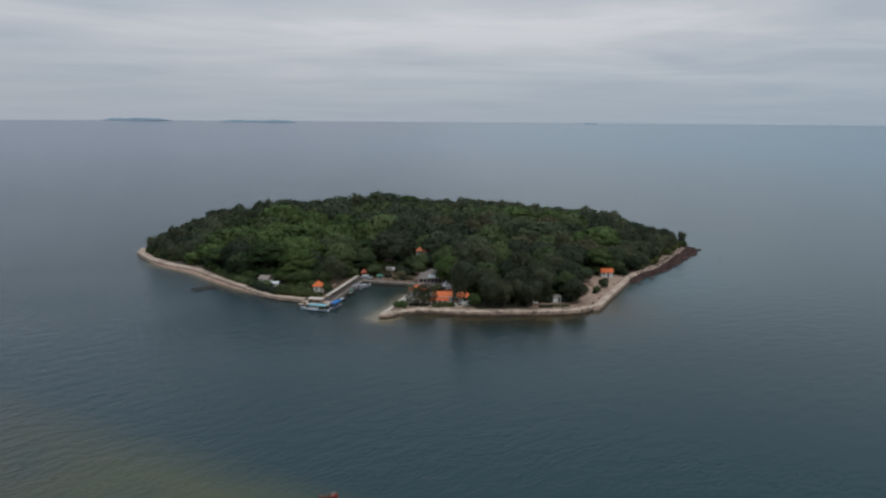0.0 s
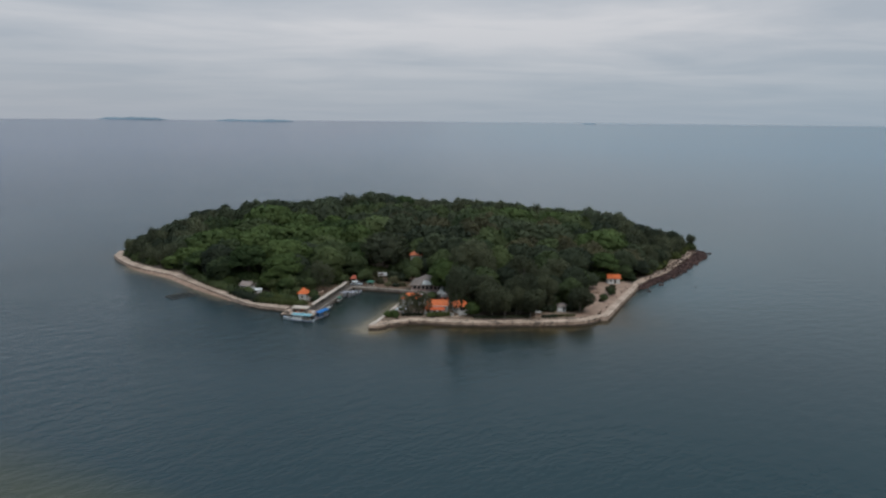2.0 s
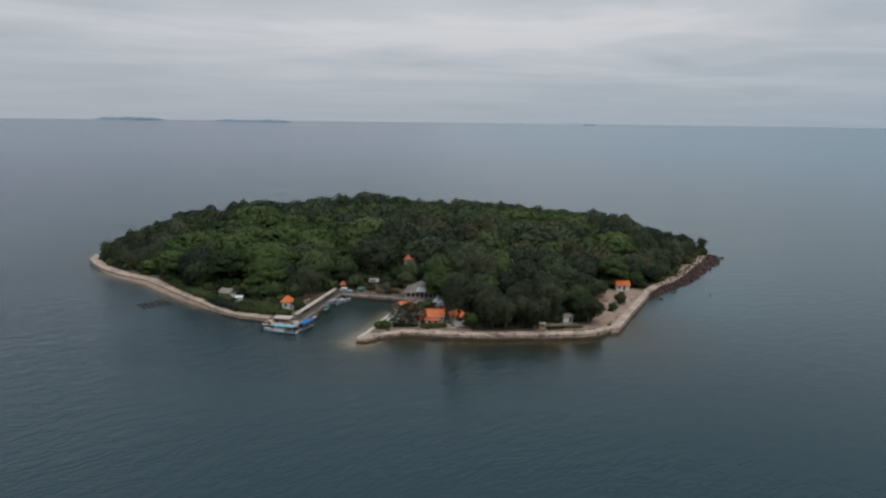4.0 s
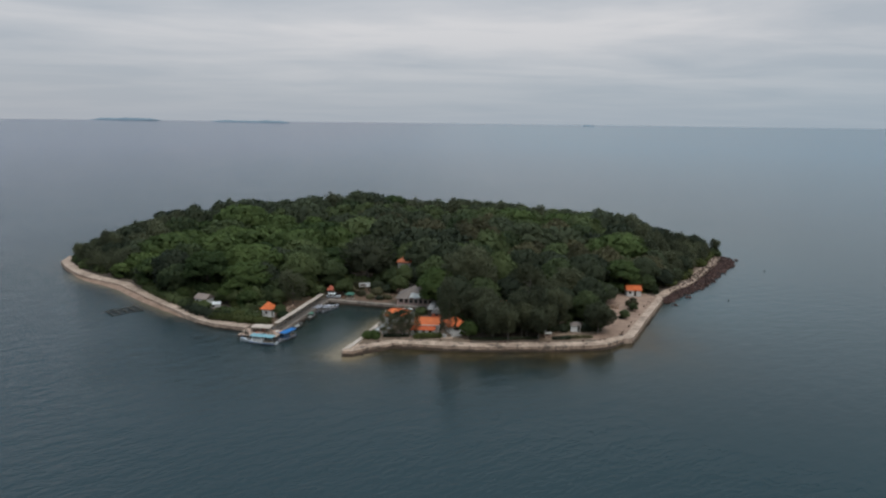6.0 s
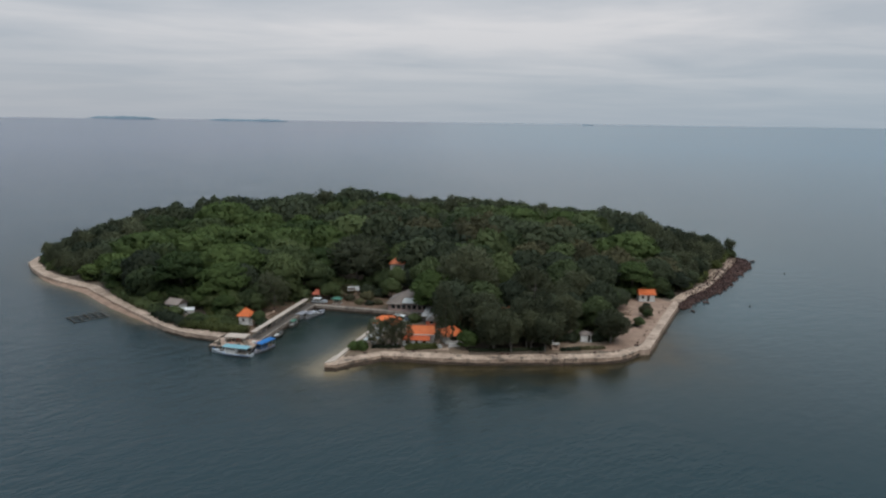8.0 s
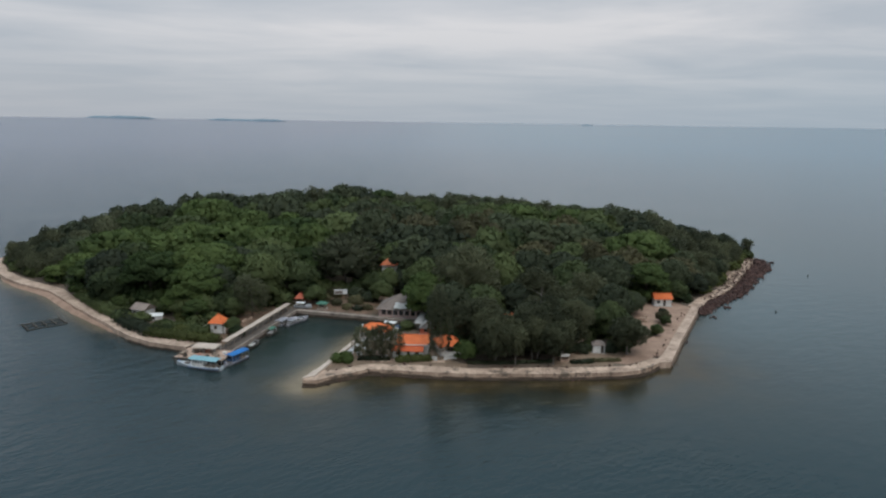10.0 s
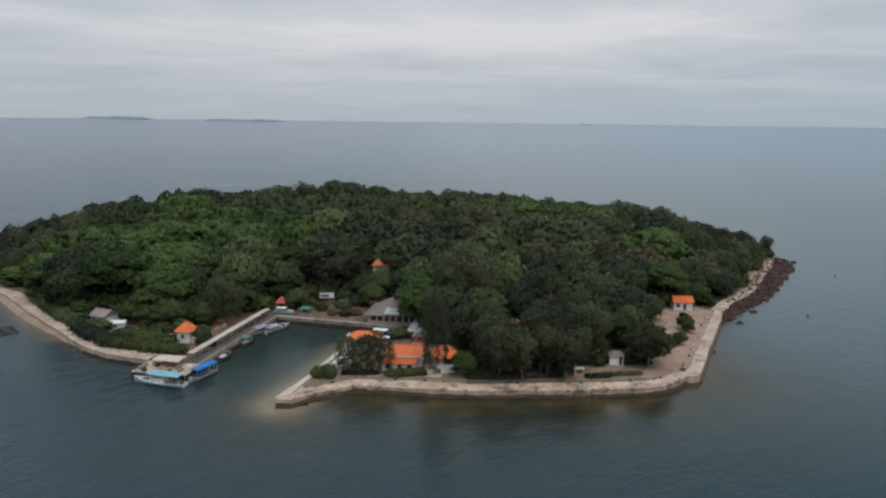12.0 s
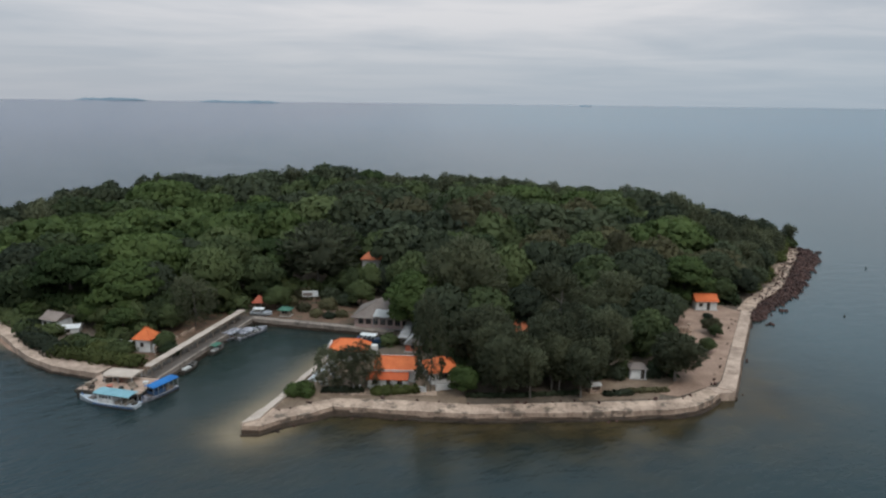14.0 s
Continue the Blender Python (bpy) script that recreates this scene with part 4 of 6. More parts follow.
def forest():
    rng = random.Random(7)
    inner = [(p.x, p.y) for p in beside([*SHORE, SHORE[0]], 5.5)][:-1]
    stood, far, marked = [], [], []
    for key, x, y, radius in CROWNS:
        tall = canopy(x, y) * rng.uniform(0.98, 1.1)
        radius = min(radius, 11.5, 0.75 * tall)
        size = radius / WIDTH[key]
        stood.append((x, y, radius))
        marked.append((key, x, y, size, rng.uniform(0, 360), tall / NATURAL[key]))
    for _ in range(30000):
        x, y = rng.uniform(-175, 150), rng.uniform(255, 532)
        if not inside(x, y, inner) or any(inside(x, y, o) for o in OPEN):
            continue
        key = choose(x, y, rng)
        tall = canopy(x, y) * (rng.uniform(0.72, 1.18) if y < 430 else rng.uniform(0.82, 1.04))
        if y < 305 and x > 12:
            tall = max(10.0, tall * rng.uniform(0.75, 1.15))
        size = tall / NATURAL[key]
        wide = WIDTH[key] * size
        if any((x - a) ** 2 + (y - b) ** 2 < (0.73 * (wide + w)) ** 2 for a, b, w in stood):
            continue
        stood.append((x, y, wide))
        if inside(x, y, GLADE):
            continue
        if x < -55 and y > 430 and key in ("rain", "rain_two", "round", "olive", "fresh"):
            key = "dark_two"
        if y > 450:
            size *= 1 + 0.3 * noise.noise((x * 0.37, y * 0.37, 9.0))
        row = (key, x, y, size, rng.uniform(0, 360), size)
        far.append(row)
    far.sort(key=lambda r: r[2] - 0.1 * abs(r[1]))
    near, rest = marked + far[:255], far[255:]
    for key, x, y, size, turn, high in near:
        plant(key, x, y, size, turn, high)
    groups = {}
    for key, x, y, size, turn, _ in rest:
        groups.setdefault(KINDS[key]["mat"], []).append((key, x, y, size, turn))
    # the far woods behind them, joined
    mats = list(groups)
    vs, fs, ms, ns, ts, count = [], [], [], [], [], 0
    for mi, mat in enumerate(mats):
        for key, x, y, size, turn in groups[mat]:
            v, f, vn, tone = KINDS[key]["coarse"]
            c, s = math.cos(radians(turn)), math.sin(radians(turn))
            w = np.stack([(v[:, 0] * c - v[:, 1] * s) * size + x, (v[:, 0] * s + v[:, 1] * c) * size + y, v[:, 2] * size + GROUND], -1)
            vs.append(w)
            ts.append(tone)
            ns.append(np.stack([vn[:, 0] * c - vn[:, 1] * s, vn[:, 0] * s + vn[:, 1] * c, vn[:, 2]], -1))
            fs.append(np.array(f) + count)
            ms.append(np.full(len(f), mi))
            count += len(v)
    if vs:
        v, f, mi = np.concatenate(vs), np.concatenate(fs), np.concatenate(ms)
        me = bpy.data.meshes.new("far_woods")
        me.vertices.add(len(v))
        me.vertices.foreach_set("co", v.astype(np.float32).ravel())
        me.loops.add(f.size)
        me.loops.foreach_set("vertex_index", f.astype(np.int32).ravel())
        me.polygons.add(len(f))
        me.polygons.foreach_set("loop_start", np.arange(0, f.size, 4, dtype=np.int32))
        me.polygons.foreach_set("material_index", mi.astype(np.int32))
        for mat in mats:
            me.materials.append(mat)
        me.update(calc_edges=True)
        me.polygons.foreach_set("use_smooth", np.ones(len(f), bool))
        me.attributes.new("tuft", "FLOAT", "POINT").data.foreach_set("value", np.concatenate(ts).astype(np.float32))
        me.normals_split_custom_set_from_vertices(np.concatenate(ns).tolist())
        tagged(new("far_woods", me), "dense dark green woods at the back of the island", "woods", kind="stuff")
    # bushes where the woods meet open ground
    ring, made = [], 0
    for _ in range(9000):
        x, y = rng.uniform(-170, 145), rng.uniform(256, 400)
        near_shore = inside(x, y, inner) and any(not inside(x + dx, y + dy, inner) for dx, dy in ((5, 0), (-5, 0), (0, 5), (0, -5)))
        near_open = not (-42 < x < 0 and 305 < y < 330) and any(inside(x + dx, y + dy, o) for dx, dy in ((4, 0), (-4, 0), (0, -4)) for o in OPEN)
        if not (near_shore or near_open) or not inside(x, y, inner) or any(inside(x, y, o) for o in OPEN):
            continue
        if x > 13 and y < 275:
            continue
        if any((x - a) ** 2 + (y - b) ** 2 < 3.4 ** 2 for a, b in ring):
            continue
        ring.append((x, y))
        plant(rng.choice(("shrub", "bush", "thicket", "bush")) if x < -45 else "shrub" if x > 92 else "bush", x, y, rng.uniform(0.55, 1.25), rng.uniform(0, 360), group="bushes at the edge of the woods")
        made += 1
        if made > 150:
            break


forest()

# ---- buildings ----
def wall_bm(x0, x1, z0, z1, y0, y1, openings=()):
    """A wall along x with openings (x from, x to, z from, z to) cut through it."""
    bm, at = bmesh.new(), x0
    for a, b, c, d in sorted(openings):
        if a > at:
            box(bm, at, a, y0, y1, z0, z1)
        if c > z0:
            box(bm, a, b, y0, y1, z0, c)
        if d < z1:
            box(bm, a, b, y0, y1, d, z1)
        at = b
    if at < x1:
        box(bm, at, x1, y0, y1, z0, z1)
    return bm


def hip_bm(w, d, rise, ridge, thick=0.14, z=0.0):
    """A hipped roof w by d; ridge is the ridge's length along x (0: a pyramid, w: a gable)."""
    bm = bmesh.new()
    rings = []
    for dz in (0.0, -thick):
        low = [bm.verts.new((sx * w / 2, sy * d / 2, z + dz)) for sx, sy in ((-1, -1), (1, -1), (1, 1), (-1, 1))]
        r = max(ridge, 0.05) / 2
        top = [bm.verts.new((-r, 0, z + rise + dz)), bm.verts.new((r, 0, z + rise + dz))]
        rings.append((low, top))
    for (low, top), flip in zip(rings, (False, True)):
        for f in ((low[0], low[1], top[1], top[0]), (low[2], low[3], top[0], top[1]), (low[1], low[2], top[1]), (low[3], low[0], top[0])):
            bm.faces.new(f[::-1] if flip else f)
    for i in range(4):
        j = (i + 1) % 4
        bm.faces.new((rings[0][0][j], rings[0][0][i], rings[1][0][i], rings[1][0][j]))
    bmesh.ops.recalc_face_normals(bm, faces=bm.faces[:])
    return bm


def opening_parts(top, a, b, c, d, y, door=False):
    f = 0.07
    if door:
        leaf = part("door", boxed(a + 0.02, b - 0.02, y + 0.08, y + 0.13, c, d - 0.02), WOOD_DARK, top, "dark wooden door")
        part("door_handle", boxed(b - 0.18, b - 0.1, y + 0.02, y + 0.08, c + 0.95, c + 1.05), STEEL, leaf)
    else:
        win = part("window", boxed(a, b, y + 0.09, y + 0.11, c, d), GLASS, top, "dark glass window")
        bm = bmesh.new()
        box(bm, a, b, y - 0.02, y + 0.1, c - f, c)
        box(bm, a, b, y - 0.02, y + 0.1, d, d + f)
        box(bm, a - f, a, y - 0.02, y + 0.1, c - f, d + f)
        box(bm, b, b + f, y - 0.02, y + 0.1, c - f, d + f)
        part("window_frame", bm, WOOD, win)
        part("window_bar", boxed((a + b) / 2 - 0.03, (a + b) / 2 + 0.03, y + 0.04, y + 0.1, c, d), WOOD, win)


def house(name, label, place, turn, w, d, h, rise, ridge, eave=0.6, walls=PLASTER, roof=ROOF_ORANGE, front=(), right=(), left=(), base=GROUND, plinth=0.2, caps=True):
    """A small house: four walls with openings, a hipped or gabled roof. Openings: (middle, width, sill, head, is door)."""
    top = thing(name, label, "house", (place[0], place[1], base), turn)
    part("plinth", boxed(-w / 2 - 0.25, w / 2 + 0.25, -d / 2 - 0.25, d / 2 + 0.25, -0.3, plinth), CONCRETE_GREY, top)
    t = 0.18
    sides = (("front", 0, w, d, front), ("right", 90, d, w, right), ("back", 180, w, d, ()), ("left", 270, d, w, left))
    for side, angle, long, deep, holes in sides:
        x1 = long / 2 - (t if angle % 180 else 0)
        cut = [(m - o / 2, m + o / 2, plinth + s, plinth + min(e, h - 0.12)) for m, o, s, e, _ in holes]
        wall = part("wall", wall_bm(-x1, x1, plinth, plinth + h, -deep / 2, -deep / 2 + t, cut), walls, top)
        wall.matrix_basis = pose(0, 0, 0, 0, 0, angle)
        for (a, b, c, e), o in zip(cut, holes):
            opening_parts(wall, a, b, c, e, -deep / 2, o[4])
    W, D = w + 2 * eave, d + 2 * eave
    z = plinth + h
    r = part("roof", hip_bm(W, D, rise, ridge, z=z + 0.1), roof, top)
    if ridge >= W - 0.01:
        for sx in (-1, 1):
            bm = bmesh.new()
            v = [bm.verts.new((sx * (w / 2 - 0.02 - k), y, zz)) for k in (0, 0.16) for y, zz in ((-d / 2, z), (d / 2, z), (0, z + rise * d / D))]
            bm.faces.new(v[:3]), bm.faces.new(v[:2:-1])
            for i in range(3):
                bm.faces.new((v[i], v[(i + 1) % 3], v[3 + (i + 1) % 3], v[3 + i]))
            bmesh.ops.recalc_face_normals(bm, faces=bm.faces[:])
            part("gable", bm, walls, top)
    if caps:
        k = max(ridge, 0.05) / 2
        if ridge > 0.3:
            part("ridge_cap", rod(bmesh.new(), (-k, 0, z + rise + 0.1), (k, 0, z + rise + 0.1), 0.12), roof, r)
        if ridge < W - 0.01:
            for sx in (-1, 1):
                for sy in (-1, 1):
                    part("hip_cap", rod(bmesh.new(), (sx * k, 0, z + rise + 0.1), (sx * W / 2, sy * D / 2, z + 0.12), 0.1), roof, r)
    return top


WIN, DOOR = (1.0, 1.9, False), (0.0, 2.05, True)
house("pavilion_house", "small white house with a steep orange pyramid roof", (-54.6, 287.2), -8, 3.3, 3.3, 2.7, 2.2, 0.0, 0.5, front=((-0.2, 0.7, 1.0, 1.9, False),), right=((0.3, 0.8, 0.0, 2.05, True),))
house("beach_hut", "white hut with an orange tiled roof beside the sandy yard", (80.8, 320.2), -3, 5.4, 3.8, 2.3, 1.5, 6.2, 0.4, front=((-1.5, 0.9, 0.9, 1.8, False), (0.5, 0.9, 0.0, 2.05, True)))
house("great_hall", "long pinkish hall with a grey hipped roof and dark windows", (-3.4, 306.2), -9, 14.4, 9.0, 2.45, 3.8, 2.4, 0.8, walls=PINK, roof=ROOF_GREY, front=tuple((-5.6 + 1.8 * i, 1.2, 0.8, 2.2, False) for i in range(7)), left=((0, 1.4, 0.8, 2.2, False),))
bungalow_main = house("bungalow", "white bungalow with a bright orange tiled roof", (0.6, 273.2), -3, 7.4, 5.0, 2.4, 1.7, 8.4, 0.5, front=((-2.2, 1.0, 0.8, 1.8, False), (0, 1.0, 0.0, 2.05, True), (2.2, 1.0, 0.8, 1.8, False)))
bungalow_harbour = house("bungalow", "white bungalow with an orange hipped roof behind casuarinas", (-9.8, 283.2), -4, 7.4, 4.6, 2.3, 1.7, 4.0, 0.5, front=((-1.8, 1.0, 0.8, 1.8, False), (1.4, 1.0, 0.0, 2.05, True)))
house("bungalow", "pale bungalow with a faded orange hipped roof under trees", (9.4, 272.6), 14, 5.2, 5.6, 2.3, 1.9, 1.2, 0.6, front=((0, 1.2, 0.8, 1.9, False),), right=((0, 1.0, 0.8, 1.9, False),))
house("forest_lodge", "orange-roofed lodge among the trees", (-10.6, 344.6), -6, 5.4, 4.0, 7.3, 1.7, 2.4, 0.5, roof=ROOF_FADED, front=((-1.1, 0.9, 4.6, 5.8, False), (1.1, 0.9, 4.6, 5.8, False)))
house("west_house", "white house with a grey sheet roof in shrubs", (-81.4, 300.6), -22, 4.8, 4.2, 2.3, 1.4, 5.6, 0.4, roof=ROOF_BROWN, plinth=0.4, left=((0, 1.0, 0.9, 1.8, False),), front=((-1.4, 1.1, 0.9, 1.8, False), (1.5, 0.9, 0.0, 2.05, True)))
house("west_shed", "low shed with a white sheet roof", (-77.4, 298.4), 14, 4.6, 2.8, 1.0, 0.5, 5.2, 0.3, roof=ROOF_WHITE, plinth=0.2, front=((0, 0.9, 0.0, 0.9, True),), caps=False)
part("fascia", boxed(-4.25, 4.25, -3.12, -3.02, 2.3, 2.72, bevel=0.02), PLASTER, bungalow_main, "white fascia board under the eaves")
part("ridge_wall", boxed(-4.4, 4.4, 3.02, 3.3, 2.2, 3.3, bevel=0.03), PLASTER, bungalow_main, "white parapet behind the roof")
part("end_wall", boxed(-4.62, -4.3, -2.4, 2.4, -0.2, 3.05, bevel=0.1), PLASTER, bungalow_harbour, "white end wall")
part("water_tank", boxed(4.3, 5.7, 0.2, 1.6, -0.2, 2.7, bevel=0.08), PLASTER, bungalow_harbour, "white water tank beside the roof")

# ---- pier and landing stage ----
def pier():
    top = thing("pier", "concrete pier with a long pale canopy roof", "pier", (-46.2, 271.5, 0), -12.9, kind="structure")
    part("deck", boxed(-3.7, 0.0, 0, 39.5, 0.9, 1.56), DECK, top, "dark worn concrete deck")
    part("kerb", boxed(0.0, 0.5, -0.2, 39.7, 0.2, 1.66, bevel=0.05), QUAY, top, "pale concrete edge beam")
    roof = part("canopy_roof", boxed(-3.1, -1.6, 0.6, 38.2, 3.36, 3.5, bevel=0.03), SHEET_BEIGE, top, "long pale grey flat canopy")
    for i in range(17):
        part("roof_sheet", boxed(-3.2, -1.5, 0.5 + 2.22 * i, 0.5 + 2.22 * i + 2.16, 3.5, 3.55 + 0.02 * (i % 3)), SHEET_BEIGE, roof)
    for i in range(13):
        y = 0.9 + 3.2 * i
        for x in (-3.0, -1.7):
            part("post", boxed(x - 0.06, x + 0.06, y - 0.06, y + 0.06, 1.5, 3.38), WOOD, top)
        part("pile", rod(bmesh.new(), (0.2, y, -1.6), (0.2, y, 0.9), 0.22), CONCRETE_DARK, top, "dark wet pile")
    for i in range(12):
        y = 1.3 + 3.2 * i
        part("rail", boxed(-3.06, -2.98, y - 0.3, y + 2.7, 2.35, 2.43), WOOD, top)


pier()


def landing():
    top = thing("landing_stage", "timber landing stage with a pale canopy at the pier head", "landing stage", (-52.8, 268.4, 0), -9.5, kind="structure")
    for i in range(30):
        y = -3.5 + 0.245 * i
        part("plank", boxed(-5.9, 7.0, y, y + 0.22, 1.42, 1.5 + 0.012 * (i % 3)), PLANK, top)
    part("beam", boxed(-6.0, 7.1, -3.7, -3.4, 1.0, 1.56), WOOD_DARK, top, "dark fender beam")
    part("beam", boxed(6.8, 7.2, -3.4, 3.6, 1.0, 1.5), WOOD_DARK, top, "dark fender beam")
    for x in (-5.6, -3.6, -1.4, 1.3, 4.0, 6.6):
        for y in (-3.3, 0.2, 3.4):
            part("pile", rod(bmesh.new(), (x, y, -1.8), (x, y, 1.42), 0.17), WOOD_DARK, top)
    for x in (-2.7, 0.2, 3.1):
        for y in (0.4, 3.5):
            part("post", rod(bmesh.new(), (x, y, 1.5), (x, y, 3.08), 0.07), STEEL, top)
    roof = part("canopy_roof", hip_bm(6.4, 3.8, 0.25, 6.4, z=3.1), SHEET_BEIGE, top, "pale sheet canopy")
    roof.matrix_basis = pose(0.2, 2.0, 0)
    for x in (-2.8, -1.4, 0.0, 1.4, 2.8):
        part("sheet_seam", boxed(x - 0.04, x + 0.04, -1.85, 1.85, 3.1, 3.2), SHEET_BEIGE, roof)
    for x in (-5.7, -4.5, -3.3, -2.2):
        part("rail_post", boxed(x - 0.05, x + 0.05, -3.45, -3.35, 1.5, 2.5), WOOD_DARK, top)
    part("hand_rail", boxed(-5.75, -2.1, -3.46, -3.34, 2.45, 2.55), WOOD_DARK, top)


landing()


def bench(place, turn, base):
    top = thing("bench", "weathered wooden bench on the landing stage", "bench", (*place, base), turn, group="benches on the landing stage")
    for i in range(3):
        part("slat", boxed(-0.9, 0.9, -0.22 + 0.15 * i, -0.1 + 0.15 * i, 0.42, 0.46), WOOD, top)
    for x in (-0.75, 0.75):
        part("leg", boxed(x - 0.05, x + 0.05, -0.2, 0.2, 0, 0.42), WOOD_DARK, top)
    part("backrest", boxed(-0.9, 0.9, 0.22, 0.26, 0.6, 0.85), WOOD, top)
    for x in (-0.8, 0.8):
        part("back_post", boxed(x - 0.04, x + 0.04, 0.2, 0.27, 0.4, 0.85), WOOD_DARK, top)


for px, py, a in ((-55.0, 269.6, -9), (-51.6, 269.0, -9), (-48.4, 266.4, 80), (-57.2, 269.2, 95)):
    bench((px, py), a, 1.51)


def crate(place, turn, size, mat, label):
    top = thing("crate", label, "crate", (*place, 1.51), turn, group="crates on the landing stage")
    part("body", boxed(-size, size, -size * 0.7, size * 0.7, 0, size * 1.1, bevel=0.03), mat, top)
    part("lid", boxed(-size - 0.03, size + 0.03, -size * 0.7 - 0.03, size * 0.7 + 0.03, size * 1.1, size * 1.1 + 0.06), mat, top)


for px, py, a, s, mat, lab in ((-57.8, 267.9, 20, 0.5, WOOD, "brown wooden crate on the landing stage"), (-53.2, 266.7, 5, 0.45, ROOF_RED, "faded red crate on the landing stage"), (-49.6, 267.9, 60, 0.5, WOOD, "brown wooden crate on the landing stage"), (-47.2, 268.6, 12, 0.45, PLASTER, "white box on the landing stage"), (-54.6, 269.4, 30, 0.55, WOOD_DARK, "dark wooden crate under the canopy"), (-53.4, 270.4, 70, 0.5, WOOD, "brown wooden crate under the canopy"), (-51.9, 269.8, 15, 0.6, ROOF_RED, "faded red crate under the canopy"), (-50.4, 269.4, 50, 0.5, WOOD, "brown wooden crate under the canopy"), (-56.4, 266.6, 80, 0.45, WOOD_DARK, "dark wooden crate on the landing stage"), (-50.8, 266.3, 25, 0.4, WOOD_DARK, "dark wooden crate on the landing stage")):
    crate((px, py), a, s, mat, lab)


# ---- boats ----
def hull_bm(length, beam, deep, sheer=0.5, stern=0.75, z0=-0.45):
    """A boat's hull along +x, bow forward, closed by its deck."""
    bm, rows, k = bmesh.new(), [], 14
    for i in range(k + 1):
        u = i / k
        wide = beam / 2 * (stern + (1 - stern) * min(1, u * 3)) * (1 - max(0, (u - 0.55) / 0.45) ** 2.2 * 0.97)
        top = deep + sheer * max(0, (u - 0.45) / 0.55) ** 2 + 0.12 * sheer * (1 - min(1, u * 4))
        keel = z0 + 0.35 * max(0, (u - 0.75) / 0.25) ** 2
        x = -length / 2 + length * u + (0.04 * length * (u - 0.8) / 0.2 if u > 0.8 else 0)
        ring = [(x, -wide, top), (x, -wide * 0.92, top * 0.45), (x, -wide * 0.62, keel * 0.6), (x, 0, keel), (x, wide * 0.62, keel * 0.6), (x, wide * 0.92, top * 0.45), (x, wide, top)]
        rows.append([bm.verts.new(p) for p in ring])
    for r, s in zip(rows, rows[1:]):
        for i in range(6):
            bm.faces.new((r[i], r[i + 1], s[i + 1], s[i]))
    bm.faces.new(rows[0])
    bm.faces.new(rows[-1])
    for r, s in zip(rows, rows[1:]):
        bm.faces.new((r[0], s[0], s[6], r[6]))
    bmesh.ops.recalc_face_normals(bm, faces=bm.faces[:])
    return bm


def arched(x0, x1, wide, z, rise, thick=0.06, step=8):
    """A canopy that is curved across."""
    bm = bmesh.new()
    ends = []
    for x in (x0, x1):
        ring = []
        for dz in (0, -thick):
            ring.append([bm.verts.new((x, -wide / 2 + wide * i / step, z + rise * (1 - (2 * i / step - 1) ** 2) + dz)) for i in range(step + 1)])
        ends.append(ring)
    for i in range(step):
        for k in (0, 1):
            bm.faces.new((ends[0][k][i], ends[1][k][i], ends[1][k][i + 1], ends[0][k][i + 1]))
        for e in ends:
            bm.faces.new((e[0][i], e[0][i + 1], e[1][i + 1], e[1][i]))
    for i in (0, step):
        bm.faces.new((ends[0][0][i], ends[1][0][i], ends[1][1][i], ends[0][1][i]))
    bmesh.ops.recalc_face_normals(bm, faces=bm.faces[:])
    return bm


def ferry(label, place, turn, length, beam, hull_mat, roof_mat, trim, cabin=PLASTER, cover=0.44, front=0.2):
    top = thing("passenger_boat", label, "boat", (*place, 0), turn, group="moored boats")
    hull = part("hull", hull_bm(length, beam, 0.58, 0.5), hull_mat, top)
    for sy in (-1, 1):
        part("rubbing_strake", boxed(-length * 0.48, length * 0.2, sy * beam / 2 * 0.97 - 0.05, sy * beam / 2 * 0.97 + 0.05, 0.38, 0.50), trim, hull)
        part("boot_stripe", boxed(-length * 0.49, length * 0.16, sy * beam / 2 * 0.93 - 0.06, sy * beam / 2 * 0.93 + 0.06, -0.1, 0.14), WOOD_DARK, hull, "dark waterline stripe")
    house_part = part("cabin", boxed(-length * 0.12, length * (front - 0.05), -beam * 0.34, beam * 0.34, 0.55, 2.25, bevel=0.06), cabin, top)
    for i in range(4):
        x = -length * 0.1 + i * length * (front + 0.03) / 4
        for sy in (-1, 1):
            part("window", boxed(x, x + length * 0.035, sy * beam * 0.345 - 0.02, sy * beam * 0.345 + 0.02, 1.5, 2.0), GLASS, house_part)
    part("windscreen", boxed(length * (front - 0.052), length * (front - 0.044), -beam * 0.26, beam * 0.26, 1.5, 2.0), GLASS, house_part)
    roof = part("canopy", arched(-length * cover, length * front, beam * 0.96, 2.45, 0.18), roof_mat, top)
    for i in range(6):
        x = -length * (cover - 0.02) + i * length * (cover + front - 0.03) / 5
        for sy in (-1, 1):
            part("post", rod(bmesh.new(), (x, sy * beam * 0.42, 0.5), (x, sy * beam * 0.42, 2.5), 0.045), STEEL, top)
        part("rib", boxed(x - 0.04, x + 0.04, -beam * 0.44, beam * 0.44, 2.4, 2.46), STEEL, roof)
    for x in (-0.36, -0.28, -0.2):
        part("seat", boxed(length * x, length * x + 0.4, -beam * 0.36, beam * 0.36, 0.55, 1.0), WOOD, top)
    part("foredeck", boxed(length * 0.24, length * 0.40, -beam * 0.22, beam * 0.22, 0.55, 0.84, bevel=0.04), DECK, top)
    part("bow_post", rod(bmesh.new(), (length * 0.46, 0, 0.6), (length * 0.50, 0, 1.5), 0.1), trim, top)
    part("engine_box", boxed(-length * 0.47, -length * 0.41, -0.5, 0.5, 0.55, 1.0, bevel=0.04), WOOD_DARK, top)
    return top


